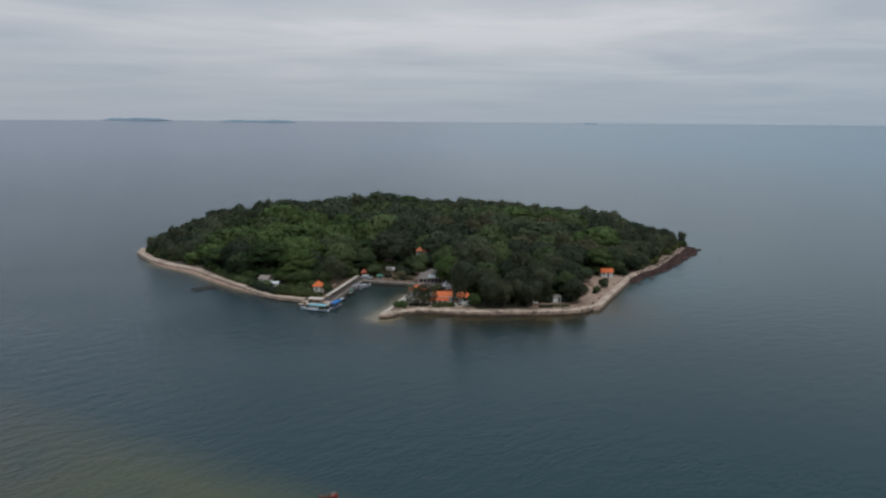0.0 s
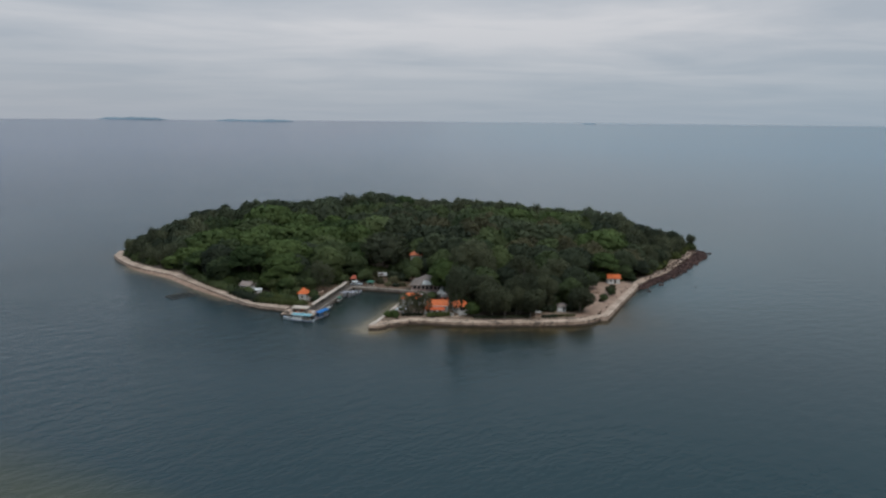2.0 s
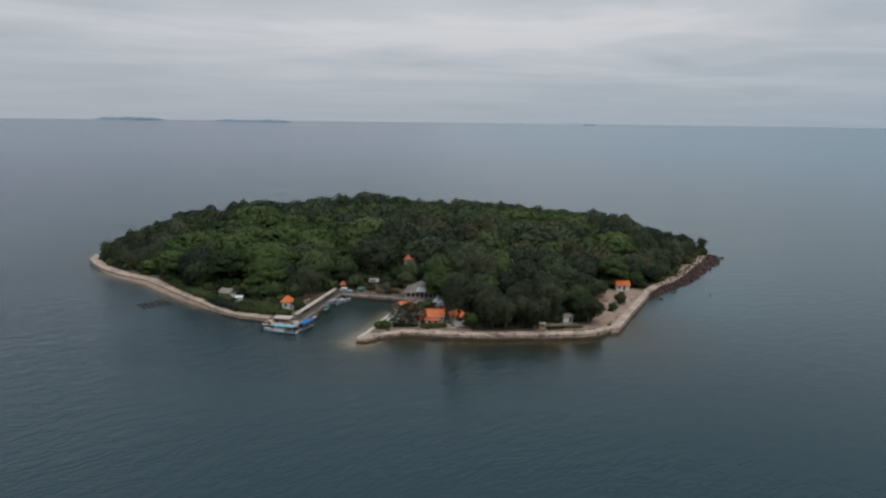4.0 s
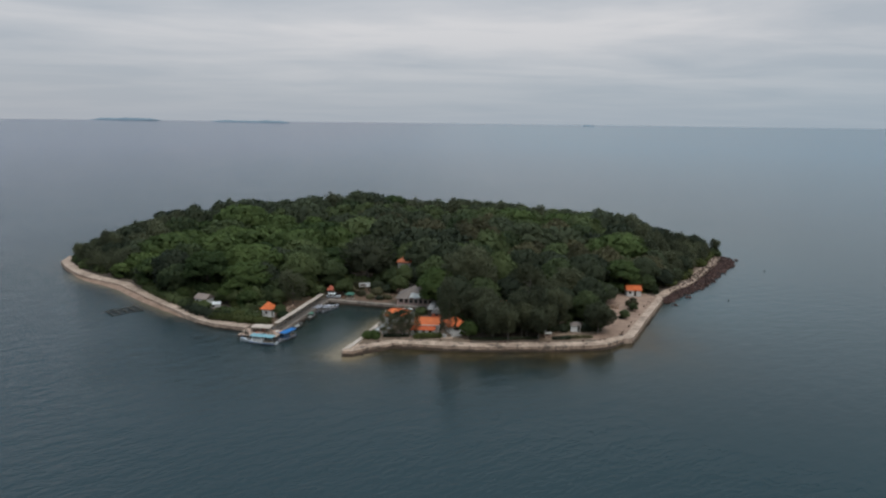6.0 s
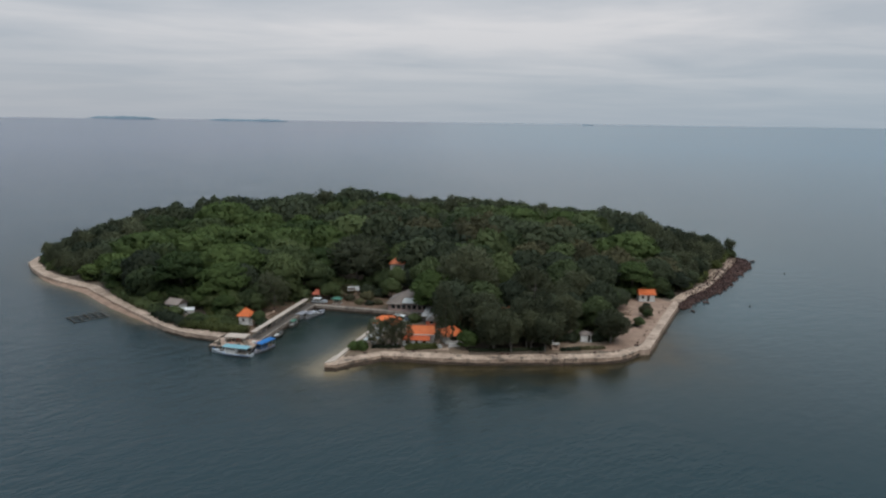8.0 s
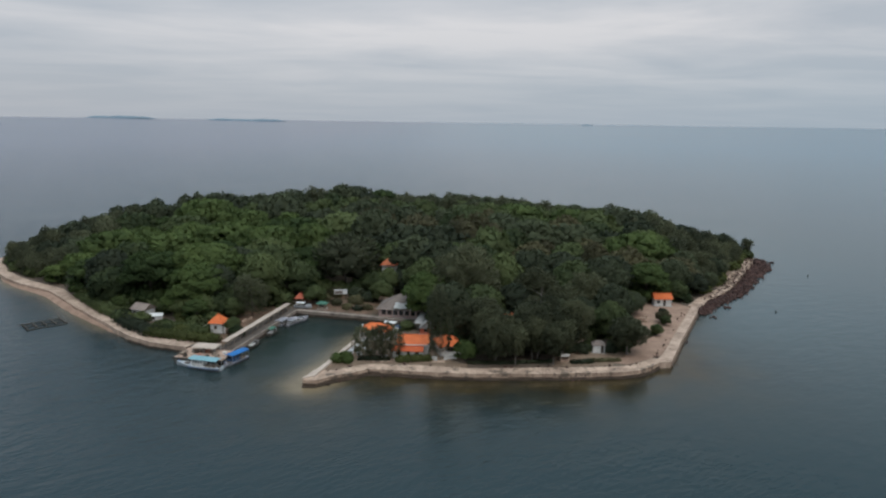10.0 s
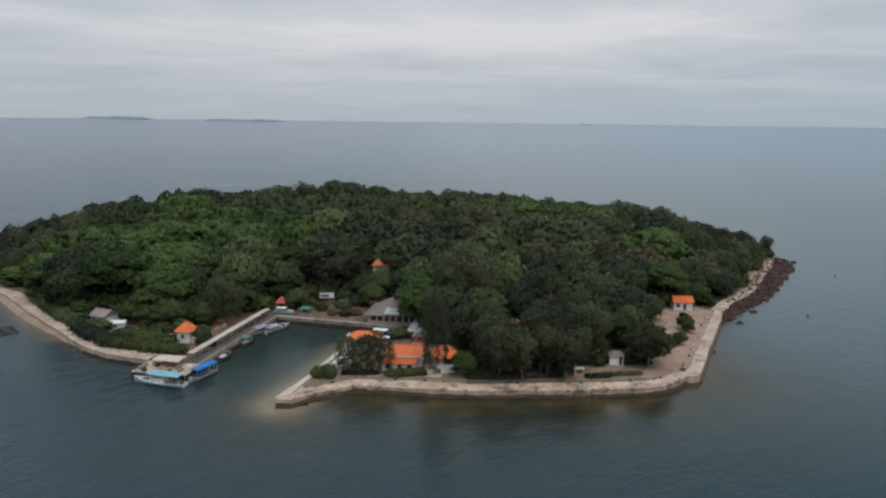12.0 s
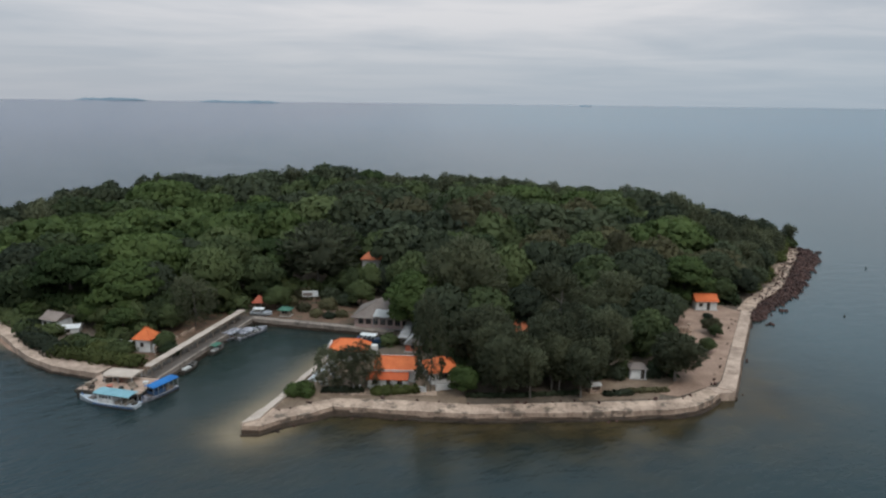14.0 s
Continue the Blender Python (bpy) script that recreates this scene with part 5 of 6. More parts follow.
ferry("white passenger boat with a turquoise canopy, moored at the landing stage", (-51.6, 263.2), 164.5, 12.2, 3.0, HULL_WHITE, CANVAS_TEAL, HULL_BLUE)
ferry("passenger boat with a bright blue canopy, moored at the pier head", (-44.1, 267.0), 244, 7.6, 2.6, GREY_BOAT, CANVAS_BLUE, HULL_DUSK, cabin=HULL_DUSK, cover=0.5, front=0.3)


def launch(label, place, turn, length, beam, hull_mat, roof_mat, roof_z=1.9, group="moored boats", name="small_boat", seats=(-0.3, -0.16, -0.02)):
    top = thing(name, label, "boat", (*place, 0), turn, group=group)
    part("hull", hull_bm(length, beam, 0.6, 0.4, 0.8, -0.3), hull_mat, top)
    part("deck_cover", boxed(-length * 0.42, length * 0.1, -beam * 0.36, beam * 0.36, 0.6, 0.68), WOOD_DARK, top)
    part("windscreen", boxed(length * 0.1, length * 0.14, -beam * 0.3, beam * 0.3, 0.62, 1.05), GLASS, top)
    if roof_mat:
        part("canopy", arched(-length * 0.36, length * 0.16, beam * 0.9, roof_z, 0.14), roof_mat, top)
        for x in (-0.33, -0.1, 0.13):
            for sy in (-1, 1):
                part("post", rod(bmesh.new(), (length * x, sy * beam * 0.38, 0.55), (length * x, sy * beam * 0.38, roof_z + 0.05), 0.035), STEEL, top)
    for x in seats:
        part("seat", boxed(length * x - 0.18, length * x + 0.18, -beam * 0.3, beam * 0.3, 0.68, 0.95, bevel=0.04), PLASTER, top, "pale cushioned seat")
    for sy in (-1, 1):
        part("rail", rod(bmesh.new(), (length * 0.12, sy * beam * 0.4, 0.95), (length * 0.42, sy * beam * 0.14, 1.2), 0.035), STEEL, top)
    part("outboard", boxed(-length * 0.54, -length * 0.48, -0.2, 0.2, 0.2, 0.95, bevel=0.05), WOOD_DARK, top, "dark outboard motor")
    return top


launch("small dark wooden boat with a green canopy beside the pier", (-40.3, 289.6), 74, 5.0, 1.8, WOOD_DARK, ROOF_GREEN)
launch("small open grey boat tied to the pier", (-42.7, 279.0), 74, 5.2, 1.8, WOOD_DARK, None)
launch("grey speedboat with a pale cover", (-39.3, 299.4), 66, 8.0, 2.9, GREY_BOAT, GREY_BOAT, 1.6)
launch("grey speedboat with a pale cover", (-36.3, 300.6), 64, 8.2, 2.9, GREY_BOAT, GREY_BOAT, 1.4)
launch("dark speedboat moored against the quay", (-34.8, 302.2), 60, 6.4, 2.4, GREY_BOAT, None)
launch("dark-hulled boat with a white canopy by the quay", (-6.5, 297.0), -14, 7.4, 2.3, HULL_DUSK, ROOF_WHITE, 1.6)
launch("small red boat adrift on shallow water", (-22.8, 126.2), 10, 3.6, 1.5, RED_PAINT, None, seats=())


def raft():
    top = thing("fish_pen", "dark wooden floating fish pen", "raft", (-108.6, 296.0, 0), 44)
    top.scale = (0.86, 0.9, 0.9)
    for y in (-3.6, 0.0, 3.6):
        part("pole", boxed(-6.0, 6.0, y - 0.2, y + 0.2, -0.1, 0.28), WOOD_DARK, top)
    for x in (-5.8, -2.9, 0.0, 2.9, 5.8):
        part("cross_pole", boxed(x - 0.22, x + 0.22, -3.9, 3.9, 0.26, 0.45), WOOD_DARK, top)
    for x in (-5.6, 0, 5.6):
        for y in (-3.6, 3.6):
            part("float", rod(bmesh.new(), (x - 0.7, y, -0.15), (x + 0.7, y, -0.15), 0.35), WOOD_DARK, top)


raft()


def float_ball(x, y):
    bm = bmesh.new()
    bmesh.ops.create_icosphere(bm, subdivisions=2, radius=0.32)
    bmesh.ops.scale(bm, vec=(1, 1, 0.8), verts=bm.verts)
    rod(bm, (0, 0, 0.3), (0, 0, 0.8), 0.07)
    ob = piece("mooring_buoy", bm, WOOD_DARK, "small dark mooring buoy on the water", "buoy", group="mooring buoys")
    ob.location = (x, y, 0.1)


# ---- boulders below the path ----
def boulders():
    rng, bm = random.Random(3), bmesh.new()
    line = along([(91.6, 314.5), (99.2, 325.6), (113.6, 340.6), (129.1, 364.4), (144.6, 388.4), (150.0, 400.2)], 1.0)
    wide = [1.2, 2.8, 3.4, 4.0, 5.0, 4.4]
    for i, p in enumerate(line):
        u = i / (len(line) - 1)
        k = min(int(u * 5), 4)
        w = wide[k] + (wide[k + 1] - wide[k]) * (u * 5 - k)
        d = (line[min(i + 1, len(line) - 1)] - line[max(i - 1, 0)]).normalized()
        for _ in range(22):
            off = rng.uniform(-0.6, w + rng.choice((-1.4, -0.8, 0.2, 1.0, 2.0)) * rng.random())
            s = rng.uniform(0.25, 0.6) if rng.random() < 0.8 else rng.uniform(0.5, 0.95)
            q = p + Vector((d.y, -d.x)) * off + d * rng.uniform(-0.8, 0.8)
            m = Matrix.LocRotScale((q.x, q.y, 0.75 * (1 - off / (w + 0.5)) + rng.uniform(-0.2, 0.15)), Euler((rng.uniform(0, 3), rng.uniform(0, 3), rng.uniform(0, 3))), (s * rng.uniform(0.8, 1.5), s, s * rng.uniform(0.6, 0.9)))
            made = bmesh.ops.create_icosphere(bm, subdivisions=1, radius=1.0, matrix=m)
            for v in made["verts"]:
                v.co += Vector((rng.uniform(-0.3, 0.3), rng.uniform(-0.3, 0.3), rng.uniform(-0.3, 0.3))) * s
        if i > 12:
            for _ in range(3):
                off, s = rng.uniform(0.2, 5.0), rng.uniform(0.12, 0.36)
                q = p - Vector((d.y, -d.x)) * off + d * rng.uniform(-0.8, 0.8)
                bmesh.ops.create_icosphere(bm, subdivisions=1, radius=1.0, matrix=Matrix.LocRotScale((q.x, q.y, 1.5), Euler((rng.uniform(0, 3), rng.uniform(0, 3), 0)), (s * 1.5, s, s * 0.7)))
    a, b = beside(line, 0.3), [q for q in beside(line, -1.0)]
    prev = None
    for i, p in enumerate(line):
        u = i / (len(line) - 1)
        k = min(int(u * 5), 4)
        w = wide[k] + (wide[k + 1] - wide[k]) * (u * 5 - k)
        out = p + (b[i] - p) * (w + 0.3)
        row = [bm.verts.new((a[i].x, a[i].y, 0.7)), bm.verts.new((out.x, out.y, -0.25)), bm.verts.new((a[i].x, a[i].y, -0.5))]
        if prev:
            bm.faces.new((prev[0], prev[1], row[1], row[0]))
        prev = row
    for x, y in ((94, 310.5), (103.5, 322.5), (155, 397)):
        for _ in range(3):
            m = Matrix.LocRotScale((x + rng.uniform(-1, 1), y + rng.uniform(-1, 1), 0.05), Euler((rng.uniform(0, 3), rng.uniform(0, 3), 0)), (rng.uniform(0.4, 0.8),) * 3)
            bmesh.ops.create_icosphere(bm, subdivisions=1, radius=1.0, matrix=m)
    return piece("shore_boulders", bm, ROCK, "brown boulders heaped below the path", "rocks", kind="stuff")


boulders()

# ---- single trees and shrubs that stand apart ----
rng_west = random.Random(17)
for k, (x, y) in enumerate(((-70, 301), (-66, 303.5), (-62, 300), (-58, 302), (-64, 296.5), (-74, 303.5), (-54.5, 300.5), (-91, 307), (-95, 312.5), (-88, 310), (-101, 318), (-60, 306))):
    plant(("round", "rain_two", "round_two")[k % 3], x, y, rng_west.uniform(0.36, 0.56), 47 * k, group="young trees behind the hedge", label="young leafy tree among shrubs behind the hedge")
for key, x, y, s, a, label in (
    
    ("fresh", 13.6, 265.6, 0.42, 70, "small leafy tree beside the sea wall"),
    ("fresh", 3.9, 301.0, 1.1, 30, "large round bright green tree beside the hall"),
    ("great", -67.5, 309.5, 1.04, 20, "large spreading bright green tree behind the orange-roofed house"),
    ("round", -50.6, 286.8, 0.34, 60, "small green tree beside the orange-roofed house"),
    ("wisp", -49.5, 302.5, 0.8, 20, "slender grey-green tree beside the pier"),
    ("fresh", -73.0, 303.5, 0.6, 30, "leafy bright green tree behind the shrubs"),
    ("fresh", -64.5, 301.5, 0.56, 100, "leafy bright green tree behind the shrubs"),
    ("round", -58.5, 302.5, 0.56, 70, "leafy green tree behind the orange-roofed house"),
    ("round", -57.0, 308.0, 0.66, 10, "leafy green tree behind the orange-roofed house"),
    ("olive", 74.6, 300.0, 0.31, 10, "small round tree in the sandy yard"),
    ("round_two", 74.4, 297.4, 0.26, 50, "small round tree in the sandy yard"),
    ("dark_two", 67.6, 309.4, 0.58, 30, "leafy dark tree beside the orange-roofed hut"),
    ("round", 68.8, 287.8, 0.26, 90, "small round tree in the sandy yard"),
    ("pine_two", 146.2, 402.0, 0.56, 25, "lone dark casuarina at the island's end"),
    ("dark", -48.4, 492.0, 1.62, 65, "tall dark tree rising over the woods"),
    ("dark_two", -38.0, 498.0, 1.62, 15, "tall dark tree rising over the woods"),
    ("dark", -148.0, 446.0, 1.1, 35, "tall dark tree rising over the western woods"),
    ("dark_two", -140.5, 449.0, 1.18, 80, "tall dark tree rising over the western woods"),
    ("dark", -123.0, 470.0, 1.25, 150, "tall dark tree rising over the western woods"),
    ("dark", 88.2, 332.8, 0.95, 70, "dense dark tree behind the orange-roofed hut"),
    ("round", 84.0, 348.5, 0.85, 20, "round green tree in the eastern woods"),
    ("dark_two", 102.0, 425.0, 1.32, 15, "dark tree rising over the eastern woods"),
    ("round", -15.4, 331.0, 0.62, 15, "leafy tree in front of the lodge"),
    ("dark", -5.4, 331.5, 0.62, 45, "dark tree in front of the lodge"),
    ("round_two", -9.8, 331.4, 0.72, 45, "dark tree in front of the lodge"),
    ("round", 23.6, 279.0, 0.6, 75, "leafy green tree among dark casuarinas"),
    ("round", -33.0, 316.5, 0.5, 15, "small green tree behind the quay"),
    ("round_two", -11.5, 319.5, 0.6, 45, "small green tree behind the hall"),
):
    plant(key, x, y, s, a, label=label, group="trees that stand apart")
for x, y, wide, high, a in ((-152, 437, 0.8, 1.12, 20), (-138, 450, 0.85, 1.3, 70), (-126, 458, 0.9, 1.38, 110), (-121, 462, 0.7, 1.44, 160), (-108, 452, 0.9, 1.44, 200), (-95, 456, 0.75, 1.42, 240), (-86, 455, 0.85, 1.46, 280), (-78, 458, 0.65, 1.44, 320), (-68, 460, 0.8, 1.46, 35)):
    plant("dark", x, y, wide, a, high, group="trees that stand apart", label="dark tree rising unevenly over the western woods")
for x, y, wide, high, a in ((-11.2, 268.0, 0.56, 0.5, 10), (-7.9, 268.6, 0.6, 0.54, 120), (-4.9, 267.8, 0.5, 0.48, 200)):
    plant("wisp", x, y, wide, a, high, group="trees that stand apart", label="wispy grey-green casuarina before the bungalow")
plant("wisp", 7.4, 266.2, 0.52, 40, 1.18, group="trees that stand apart", label="tall dark casuarina with a bare trunk by the sea wall")
for key, x, y, wide, high, a in (("pine_wide", 18.2, 270.8, 0.56, 0.7, 15), ("pine_two", 21.6, 267.2, 0.7, 0.72, 300), ("pine_wide", 26.4, 269.4, 0.66, 0.64, 75), ("pine", 30.6, 267.4, 0.62, 0.66, 20), ("pine_wide", 33.0, 271.2, 0.6, 0.64, 130), ("pine_two", 36.2, 268.0, 0.6, 0.6, 220), ("pine_wide", 42.8, 275.6, 0.62, 0.8, 260)):
    plant(key, x, y, wide, a, high, group="trees that stand apart", label="grey-green casuarina with a bare lower trunk behind the sea wall")
for key, x, y, s, a in (
    ("sprig", -18.0, 264.4, 0.62, 0), ("sprig", -16.0, 265.2, 0.66, 50), ("sprig", -15.4, 263.8, 0.45, 90), ("sprig", -17.2, 266.4, 0.45, 20), ("dry", -22.0, 311.5, 0.6, 0), ("thicket", -18.5, 310.0, 0.5, 30), ("dry", -15.5, 311.0, 0.6, 80), ("dry", -26.0, 316.0, 0.7, 20), ("dry", -20.0, 318.0, 0.9, 55), ("dry", -30.5, 320.5, 0.8, 15), ("thicket", -16.0, 321.5, 0.9, 15), ("thicket", -33.5, 323.0, 0.9, 75), ("dry", -28.0, 327.0, 1.0, 35), ("thicket", -20.5, 326.5, 1.0, 115), ("bush", -2.0, 291.2, 0.6, 70), ("bush", 145.6, 401.6, 0.9, 10), ("bush", 146.8, 403.4, 0.8, 60),
    ("shrub", -0.8, 265.2, 0.45, 0), ("shrub", 1.0, 265.4, 0.4, 70), ("shrub", -2.6, 265.0, 0.42, 40), ("bush", -48.6, 284.5, 0.6, 10), ("thicket", 67.9, 288.4, 0.36, 15), ("thicket", 76.4, 307.0, 0.45, 80), ("thicket", 78.6, 312.0, 0.4, 110), ("bush", -85.6, 295.8, 0.75, 20), ("shrub", -82.6, 294.6, 0.9, 50), ("bush", -79.6, 295.4, 0.7, 90),
):
    plant(key, x, y, s, a, group="shrubs that stand apart")


def hedge(points, wide, tall, label, seed=0, mat=HEDGE):
    """A hedge along a line: leaf clumps over a chain of low mounds."""
    rng = random.Random(seed)
    lobes = [(p.x, p.y, GROUND + tall * 0.4, wide * rng.uniform(0.8, 1.2), wide * rng.uniform(0.8, 1.2), tall * rng.uniform(0.5, 0.72)) for p in along(points, wide * 0.9)]
    crown = foliage(seed + 40, lobes, 0.45 * wide**0.5, 0.45 * wide**0.5, 0.24, 30, core=0.8, grain=(4, 7))
    tagged(new("hedge", mesh_from("hedge", *crown, mat)), label, "hedge", "hedges by the shore")


hedge([(-72.0, 283.5), (-66.0, 281.5), (-60.0, 279.8), (-53.5, 278.3)], 1.7, 2.0, "bushy bright green hedge behind the sea wall", 1)
hedge([(-88.0, 300.0), (-80.5, 290.5), (-73.0, 284.6)], 2.2, 2.2, "bushy dark green hedge along the western shore", 2, LEAF_DARK)
hedge([(-110.0, 321.0), (-99.0, 310.0), (-89.5, 301.0)], 2.4, 2.4, "bushy green hedge along the western shore", 3, LEAF_BROAD)
rng_low = random.Random(31)
for k in range(17):
    plant("thicket" if k % 4 else "bush", 17.5 + 2.35 * k + rng_low.uniform(-0.9, 0.9), 274.2 + rng_low.uniform(-0.8, 2.2), rng_low.uniform(0.5, 0.9), 50 * k, group="undergrowth behind the sea wall")
rng_under = random.Random(77)
for k in range(26):
    plant(("bush", "thicket", "shrub")[k % 3], -97 + 1.55 * k + rng_under.uniform(-1, 1), 305.5 + rng_under.uniform(-3.5, 4.5) + max(0, -70 - (-97 + 1.55 * k)) * 0.5, rng_under.uniform(0.9, 1.6), 37 * k, group="undergrowth beneath the western trees")
hedge([(45.0, 266.2), (52.4, 266.9)], 0.5, 0.65, "low olive hedge beside the promenade", 4, LEAF_HAZE)
for k in range(13):
    plant(("shrub", "bush")[k % 2], -71.5 + 1.15 * k + random.uniform(-0.8, 0.8), (287.0, 292.5, 297.5)[k % 3] + random.uniform(-1.5, 1.5), random.uniform(0.5, 0.85), 40 * k, group="shrubs that stand apart")
hedge([(14.5, 264.0), (25.0, 264.2), (35.5, 265.6)], 0.42, 0.6, "dark straggling scrub behind the sea wall", 7, LEAF_DARK)
hedge([(40.6, 264.9), (45.0, 265.4)], 0.6, 0.8, "dark straggling scrub behind the sea wall", 8, LEAF_DARK)
hedge([(-12.5, 265.8), (-6.0, 265.9)], 0.6, 0.9, "low straggling scrub before the casuarinas", 9, LEAF_DARK)
hedge([(-2.2, 265.3), (4.4, 265.4)], 0.75, 1.4, "dark clipped hedge before the bungalow", 6)
hedge([(-72.0, 289.0), (-64.0, 287.0), (-59.0, 285.5)], 2.0, 2.0, "bushy green hedge beside the white shed", 5, LEAF_BROAD)

# ---- small buildings and clutter ----
house("gazebo", "small red-roofed gazebo at the end of the pier", (-37.8, 317.0), 0, 2.1, 2.1, 1.8, 1.6, 0.0, 0.5, walls=WOOD, roof=ROOF_RED, front=((0, 1.2, 0.0, 2.0, True),))
house("harbour_stall", "stall with a green roof behind the quay", (-29.7, 311.4), -10, 2.5, 1.8, 1.5, 0.6, 1.6, 0.4, walls=WOOD, roof=ROOF_GREEN, front=((0, 1.5, 0.6, 1.3, False),))
house("gable_house", "steep grey-roofed house with a faded red gable", (3.9, 289.2), 80, 5.6, 3.4, 1.6, 1.7, 6.2, 0.3, walls=ROOF_RED, roof=SHEET_GREY, left=((0, 0.9, 0.6, 1.5, False),))
house("forest_hut", "orange-roofed hut half hidden among trees", (28.0, 295.8), 5, 4.4, 4.0, 2.4, 1.5, 2.0, 0.5, roof=ROOF_FADED)
house("garden_shed", "narrow whitewashed shed under the casuarinas", (39.5, 273.4), 8, 1.7, 1.8, 2.3, 0.8, 1.9, 0.15, roof=ROOF_GREY, front=((0, 0.7, 0.0, 1.9, True),))
house("kiosk", "small white kiosk with a grey roof under casuarinas", (48.8, 273.6), -4, 3.0, 2.4, 2.0, 0.8, 1.6, 0.3, roof=ROOF_GREY, front=((0.9, 0.8, 0.0, 1.9, True),))
house("verandah_wing", "low white wing with a lean orange roof facing the promenade", (-0.8, 268.7), -3, 7.4, 2.2, 1.6, 0.9, 8.0, 0.3, roof=ROOF_DEEP, front=((-2.4, 0.9, 0.6, 1.4, False), (0.2, 0.9, 0.0, 1.55, True), (2.4, 0.9, 0.6, 1.4, False)))


def shrine():
    top = thing("beach_shelter", "small pale shelter with a dark opening by the promenade", "shelter", (38.6, 266.4, GROUND), 6)
    top.scale = (0.85, 0.85, 0.85)
    bm = bmesh.new()
    box(bm, -1.2, -0.95, -0.8, 0.8, 0, 1.9), box(bm, 0.95, 1.2, -0.8, 0.8, 0, 1.9), box(bm, -0.95, 0.95, 0.6, 0.8, 0, 1.9)
    part("wall", bm, CONCRETE, top)
    part("roof", arched(-1.4, 1.4, 2.0, 1.9, 0.35, 0.12), CONCRETE_GREY, top)
    part("counter", boxed(-0.95, 0.95, -0.78, -0.6, 0, 0.8), CONCRETE, top)


shrine()


def passage():
    top = thing("covered_passage", "narrow passage with a pale grey sheet roof", "walkway", (2.2, 296.4, GROUND), -8)
    roof = part("roof", hip_bm(2.2, 15.0, 0.35, 0.05, z=2.5), SHEET_GREY, top)
    for y in (-5.0, -2.5, 0, 2.5, 5.0):
        part("seam", boxed(-1.0, 1.0, y - 0.04, y + 0.04, 2.62, 2.68), STEEL, roof)
        for x in (-0.9, 0.9):
            part("post", boxed(x - 0.07, x + 0.07, y - 0.07, y + 0.07, 0, 2.5), WOOD, top)


def awning():
    top = thing("awning", "white canvas awning in front of the grey roof", "awning", (-3.0, 301.2, GROUND + 0.5), -9)
    bm, rows, rng = bmesh.new(), [], random.Random(5)
    for j in range(4):
        rows.append([bm.verts.new((-3.4 + 6.8 * i / 8, -1.4 + 3.6 * j / 3, 3.0 + 1.0 * j / 3 + 0.1 * math.sin(i * 1.7) + rng.uniform(-0.06, 0.06))) for i in range(9)])
    for r, s in zip(rows, rows[1:]):
        for i in range(8):
            bm.faces.new((r[i], r[i + 1], s[i + 1], s[i]))
    bmesh.ops.solidify(bm, geom=bm.faces[:], thickness=0.04)
    part("canvas", bm, ROOF_WHITE, top)
    for x in (-3.3, 0.0, 3.3):
        part("pole", rod(bmesh.new(), (x, -1.35, -0.5), (x, -1.35, 3.0), 0.05), STEEL, top)


def board():
    top = thing("notice_board", "large pale board on two posts behind the quay", "sign", (-25.3, 321.6, GROUND), 6)
    part("panel", boxed(-2.1, 2.1, -0.06, 0.06, 2.1, 3.7), ROOF_WHITE, top)
    part("picture", boxed(-1.9, 0.6, -0.08, -0.062, 2.3, 3.2), ROOF_GREY, top, "grey faded picture area")
    for x in (-1.5, 1.5):
        part("post", boxed(x - 0.08, x + 0.08, 0.06, 0.2, 0, 3.6), WOOD_DARK, top)


def ruin(place, turn, long, tall):
    top = thing("ruined_wall", "broken pale brick wall in the sandy yard", "ruin", (*place, GROUND), turn, group="ruined walls")
    at = -long / 2
    rng = random.Random(int(place[0] * 10))
    while at < long / 2:
        w = rng.uniform(0.5, 0.9)
        part("masonry", boxed(at, at + w - 0.02, -0.22, 0.22, -0.1, tall * rng.uniform(0.45, 1.0), bevel=0.06), CONCRETE, top)
        at += w


passage(), awning(), board()
for place, turn, long, tall in (((70.4, 303.6), 60, 4.0, 1.3), ((67.8, 300.8), -20, 3.4, 1.7), ((66.6, 296.0), 75, 3.6, 1.0), ((60.5, 281.0), 40, 3.0, 0.8), ((-49.6, 297.6), 70, 4.5, 1.0), ((-52.0, 294.0), -10, 3.0, 0.8)):
    ruin(place, turn, long, tall)


def parked_boat():
    top = launch("upturned white boat laid up behind the quay", (-36.0, 311.6), -8, 5.4, 2.0, HULL_WHITE, ROOF_WHITE, 1.5, group="boats ashore")
    top.location.z = GROUND + 0.35
    for x in (-1.2, 1.2):
        part("cradle", boxed(x - 0.12, x + 0.12, -0.8, 0.8, -0.36, 0.1), WOOD_DARK, top)


parked_boat()


def garden_table(x, y, turn):
    top = thing("garden_table", "white round garden table on the spit", "table", (x, y, GROUND + 0.05), turn, group="garden tables on the spit")
    part("tabletop", rod(bmesh.new(), (0, 0, 0.72), (0, 0, 0.77), 0.65, 0.65, 14), ROOF_WHITE, top)
    part("pedestal", rod(bmesh.new(), (0, 0, 0), (0, 0, 0.72), 0.09), STEEL, top)
    part("base", rod(bmesh.new(), (0, 0, 0), (0, 0, 0.05), 0.3), STEEL, top)


for x, y in ((-15.4, 271.0), (-13.6, 269.2), (-14.2, 274.4), (-12.6, 277.2), (-12.0, 272.6)):
    garden_table(x, y, 0)


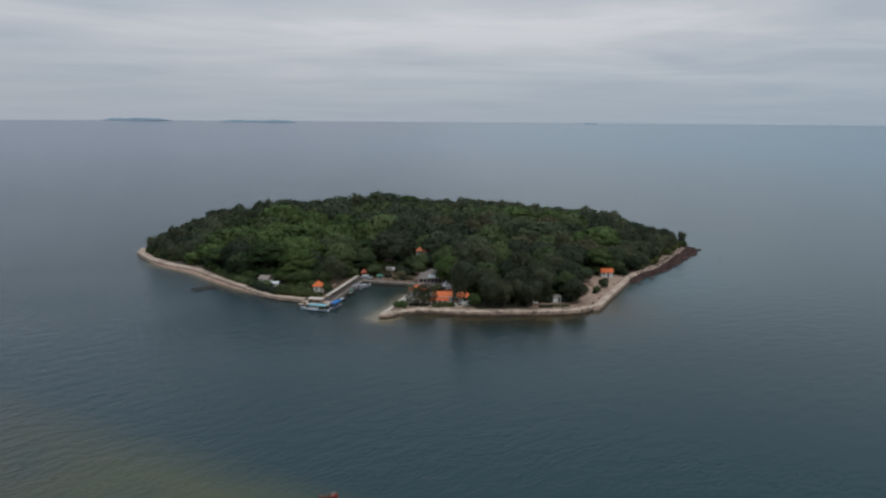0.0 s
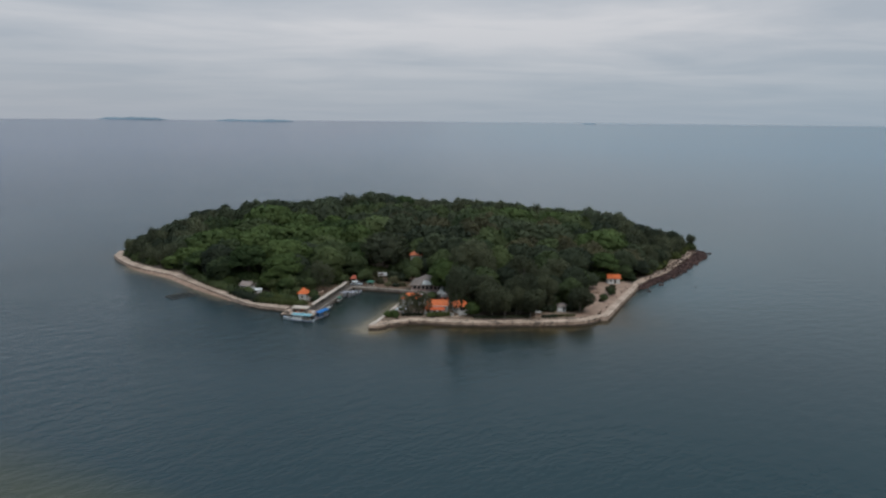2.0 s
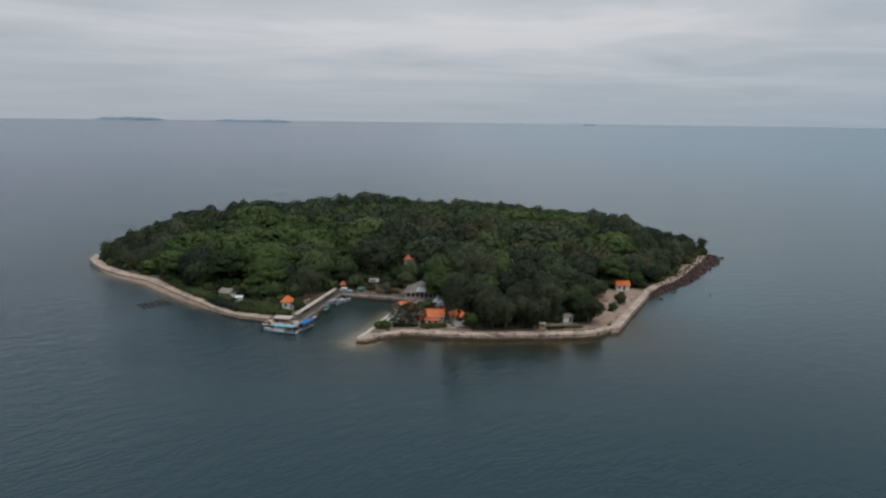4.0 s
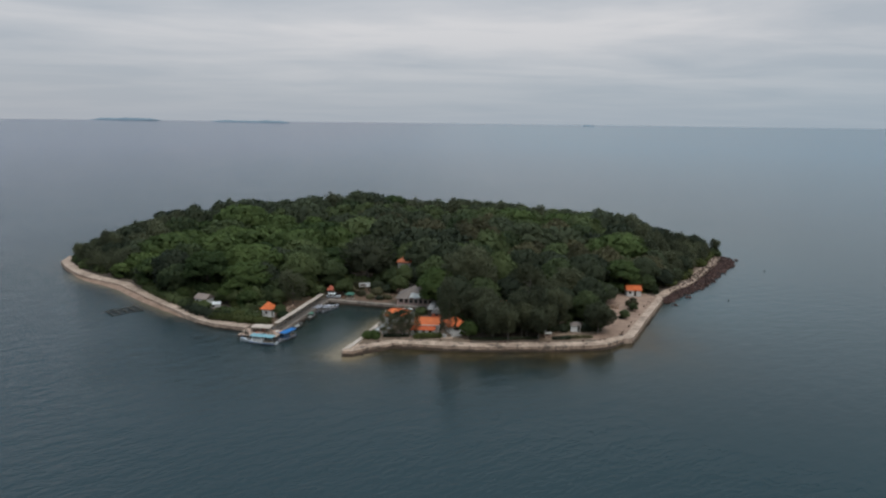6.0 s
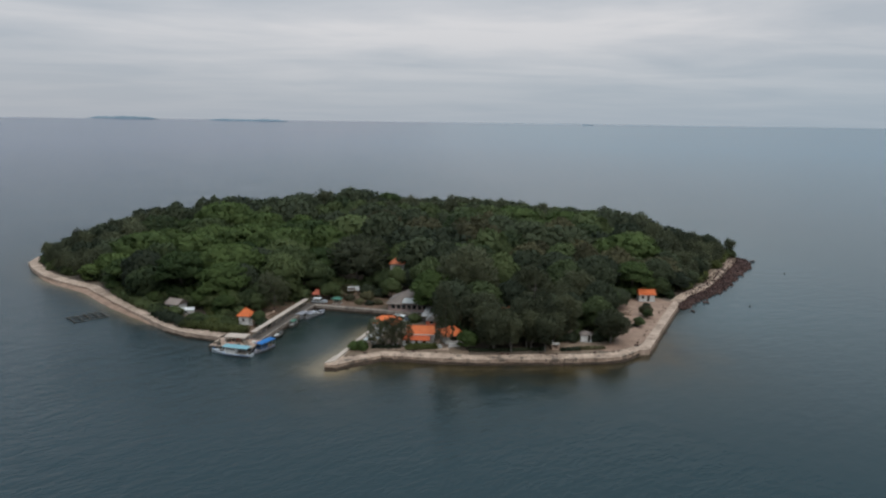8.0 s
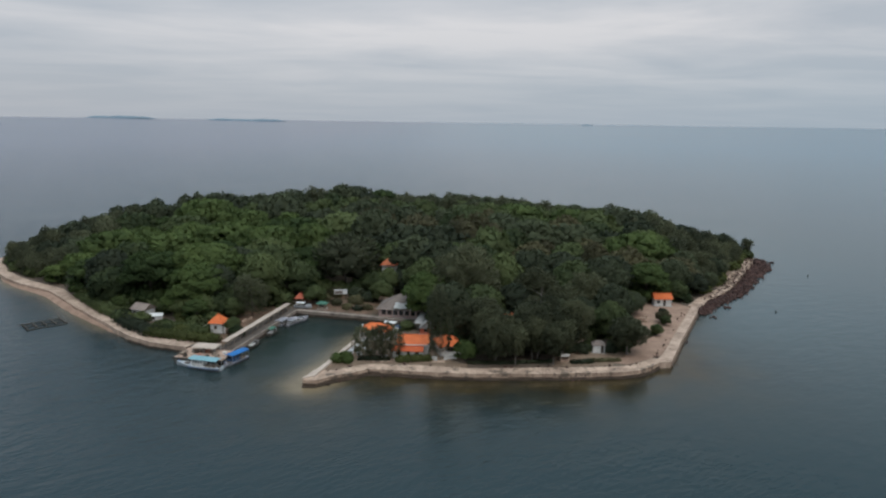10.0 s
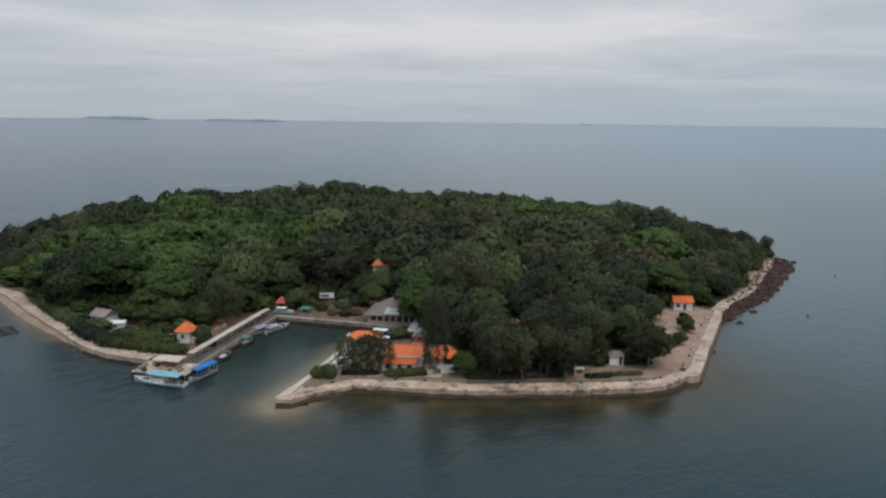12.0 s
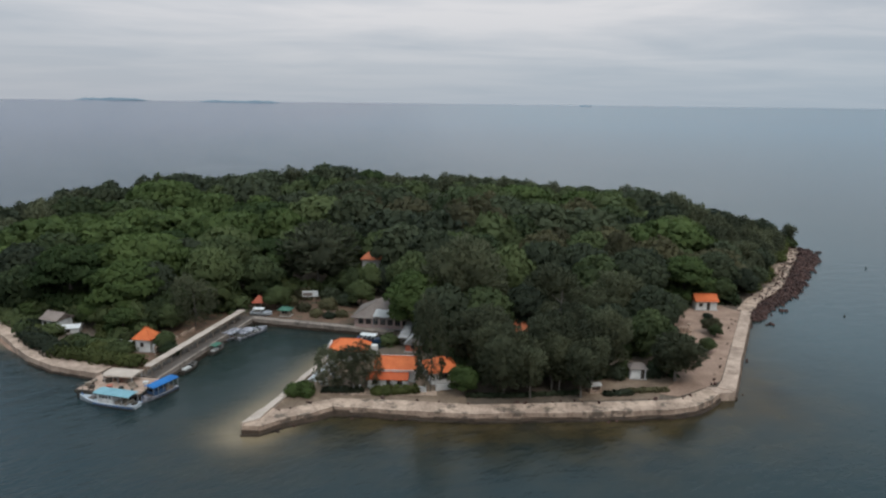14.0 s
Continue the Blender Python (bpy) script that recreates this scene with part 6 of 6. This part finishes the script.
def garden_chair(x, y, turn):
    top = thing("garden_chair", "white plastic garden chair under the casuarinas", "chair", (x, y, GROUND + 0.05), turn, group="garden chairs on the spit")
    part("seat", boxed(-0.27, 0.27, -0.26, 0.26, 0.40, 0.45, bevel=0.015), ROOF_WHITE, top)
    part("backrest", boxed(-0.27, 0.27, 0.22, 0.28, 0.45, 0.92, bevel=0.02), ROOF_WHITE, top)
    for sx in (-0.24, 0.24):
        part("armrest", boxed(sx - 0.03, sx + 0.03, -0.24, 0.24, 0.62, 0.66), ROOF_WHITE, top)
        for sy in (-0.22, 0.22):
            part("leg", boxed(sx - 0.025, sx + 0.025, sy - 0.025, sy + 0.025, 0.0, 0.62 if sy < 0 else 0.42), ROOF_WHITE, top)


rng_chair = random.Random(41)
for x, y in ((-15.0, 269.9), (-12.6, 268.4), (-12.9, 270.2), (-15.6, 272.2), (-13.3, 275.0), (-11.4, 276.4), (-10.6, 271.6), (-9.6, 266.9), (-7.4, 266.8), (-6.2, 267.3), (-3.9, 266.7), (-2.8, 266.9)):
    garden_chair(x, y, rng_chair.uniform(0, 360))


def flat_patch(name, outline, mat, label):
    yard(name, outline, mat, label, 0.09)


def low_wall(a, b, tall, label):
    a, b = Vector(a), Vector(b)
    d = b - a
    top = thing("garden_wall", label, "wall", (a.x, a.y, GROUND), math.degrees(math.atan2(d.y, d.x)), group="garden walls")
    part("wall", boxed(0, d.length, -0.12, 0.12, -0.1, tall, bevel=0.02), PLASTER, top)
    part("coping", boxed(-0.08, d.length + 0.08, -0.18, 0.18, tall, tall + 0.1, bevel=0.02), PLASTER, top)
    for i in range(max(2, round(d.length / 2.4))):
        x = d.length * i / (max(2, round(d.length / 2.4)) - 1)
        part("pier", boxed(x - 0.2, x + 0.2, -0.21, 0.21, -0.1, tall + 0.18, bevel=0.02), PLASTER, top)


low_wall((1.6, 266.2), (6.4, 265.9), 1.0, "low white garden wall before the bungalow")
low_wall((8.6, 266.6), (11.4, 267.4), 1.1, "low white garden wall under the casuarina")
low_wall((-13.0, 281.0), (-16.4, 269.0), 0.7, "low white wall along the spit")
low_wall((-52.3, 285.2), (-51.6, 288.4), 1.7, "white garden wall beside the orange-roofed house")
low_wall((-61.5, 290.0), (-57.2, 289.2), 1.0, "white garden wall among shrubs")
flat_patch("pavement_terrace", [(-9.5, 264.2), (8.6, 264.4), (8.6, 266.3), (-9.5, 266.2)], CONCRETE, "pale paved terrace before the bungalows")
for x, y in ((118.0, 318.0), (158.0, 372.0)):
    float_ball(x, y)


def bare_tree(x, y):
    """A pale dead tree with bare boughs."""
    rng = random.Random(11)
    top = thing("dead_tree", "pale bare dead tree among the casuarinas", "tree", (x, y, GROUND), 0)
    part("trunk", rod(bmesh.new(), (0, 0, -0.3), (0.3, 0.2, 14.6), 0.25, 0.08), BARK_GREY, top)
    for i in range(6):
        z, a = 9.0 + 0.75 * i, i * 2.3
        r = rng.uniform(1.2, 2.6)
        part("bough", rod(bmesh.new(), (0.3 * z / 11, 0.2 * z / 11, z), (r * math.cos(a), r * math.sin(a), z + rng.uniform(1.0, 2.2)), 0.07, 0.02, 6), BARK_GREY, top)


bare_tree(34.9, 284.6)


def gate():
    top = thing("garden_gate", "small pale masonry gate beside the pier", "gate", (-51.0, 284.6, GROUND), 30)
    for x in (-0.7, 0.7):
        part("pillar", boxed(x - 0.2, x + 0.2, -0.2, 0.2, -0.05, 1.6, bevel=0.04), CONCRETE, top)
    part("lintel", boxed(-0.95, 0.95, -0.22, 0.22, 1.6, 1.85, bevel=0.05), CONCRETE, top)


gate()

# ---- far islands ----
def far_island(x0, x1, y, tall, seed):
    bm, rng = bmesh.new(), random.Random(seed)
    k = 44
    rows = []
    z0 = 43.0 * ((math.hypot(x0 - SEA_MID[0], y - SEA_MID[1]) - 2000.0) / 2880.0) ** 1.7 - 3.5
    for i in range(k + 1):
        u = i / k
        h = tall * min(1, 6 * u, 6 * (1 - u)) ** 0.7 * (0.75 + 0.3 * noise.noise((u * 9 + seed, 0.3, 0.1)) + 0.12 * rng.random())
        x = x0 + (x1 - x0) * u
        rows.append([bm.verts.new((x, y - 40, z0)), bm.verts.new((x, y - 25, z0 + h * 0.8)), bm.verts.new((x, y, z0 + h)), bm.verts.new((x, y + 40, z0))])
    for r, s in zip(rows, rows[1:]):
        for i in range(3):
            bm.faces.new((r[i], s[i], s[i + 1], r[i + 1]))
    return piece("far_island", bm, HAZED_WOODS, "low wooded island far off on the horizon", "island", group="islands on the horizon")


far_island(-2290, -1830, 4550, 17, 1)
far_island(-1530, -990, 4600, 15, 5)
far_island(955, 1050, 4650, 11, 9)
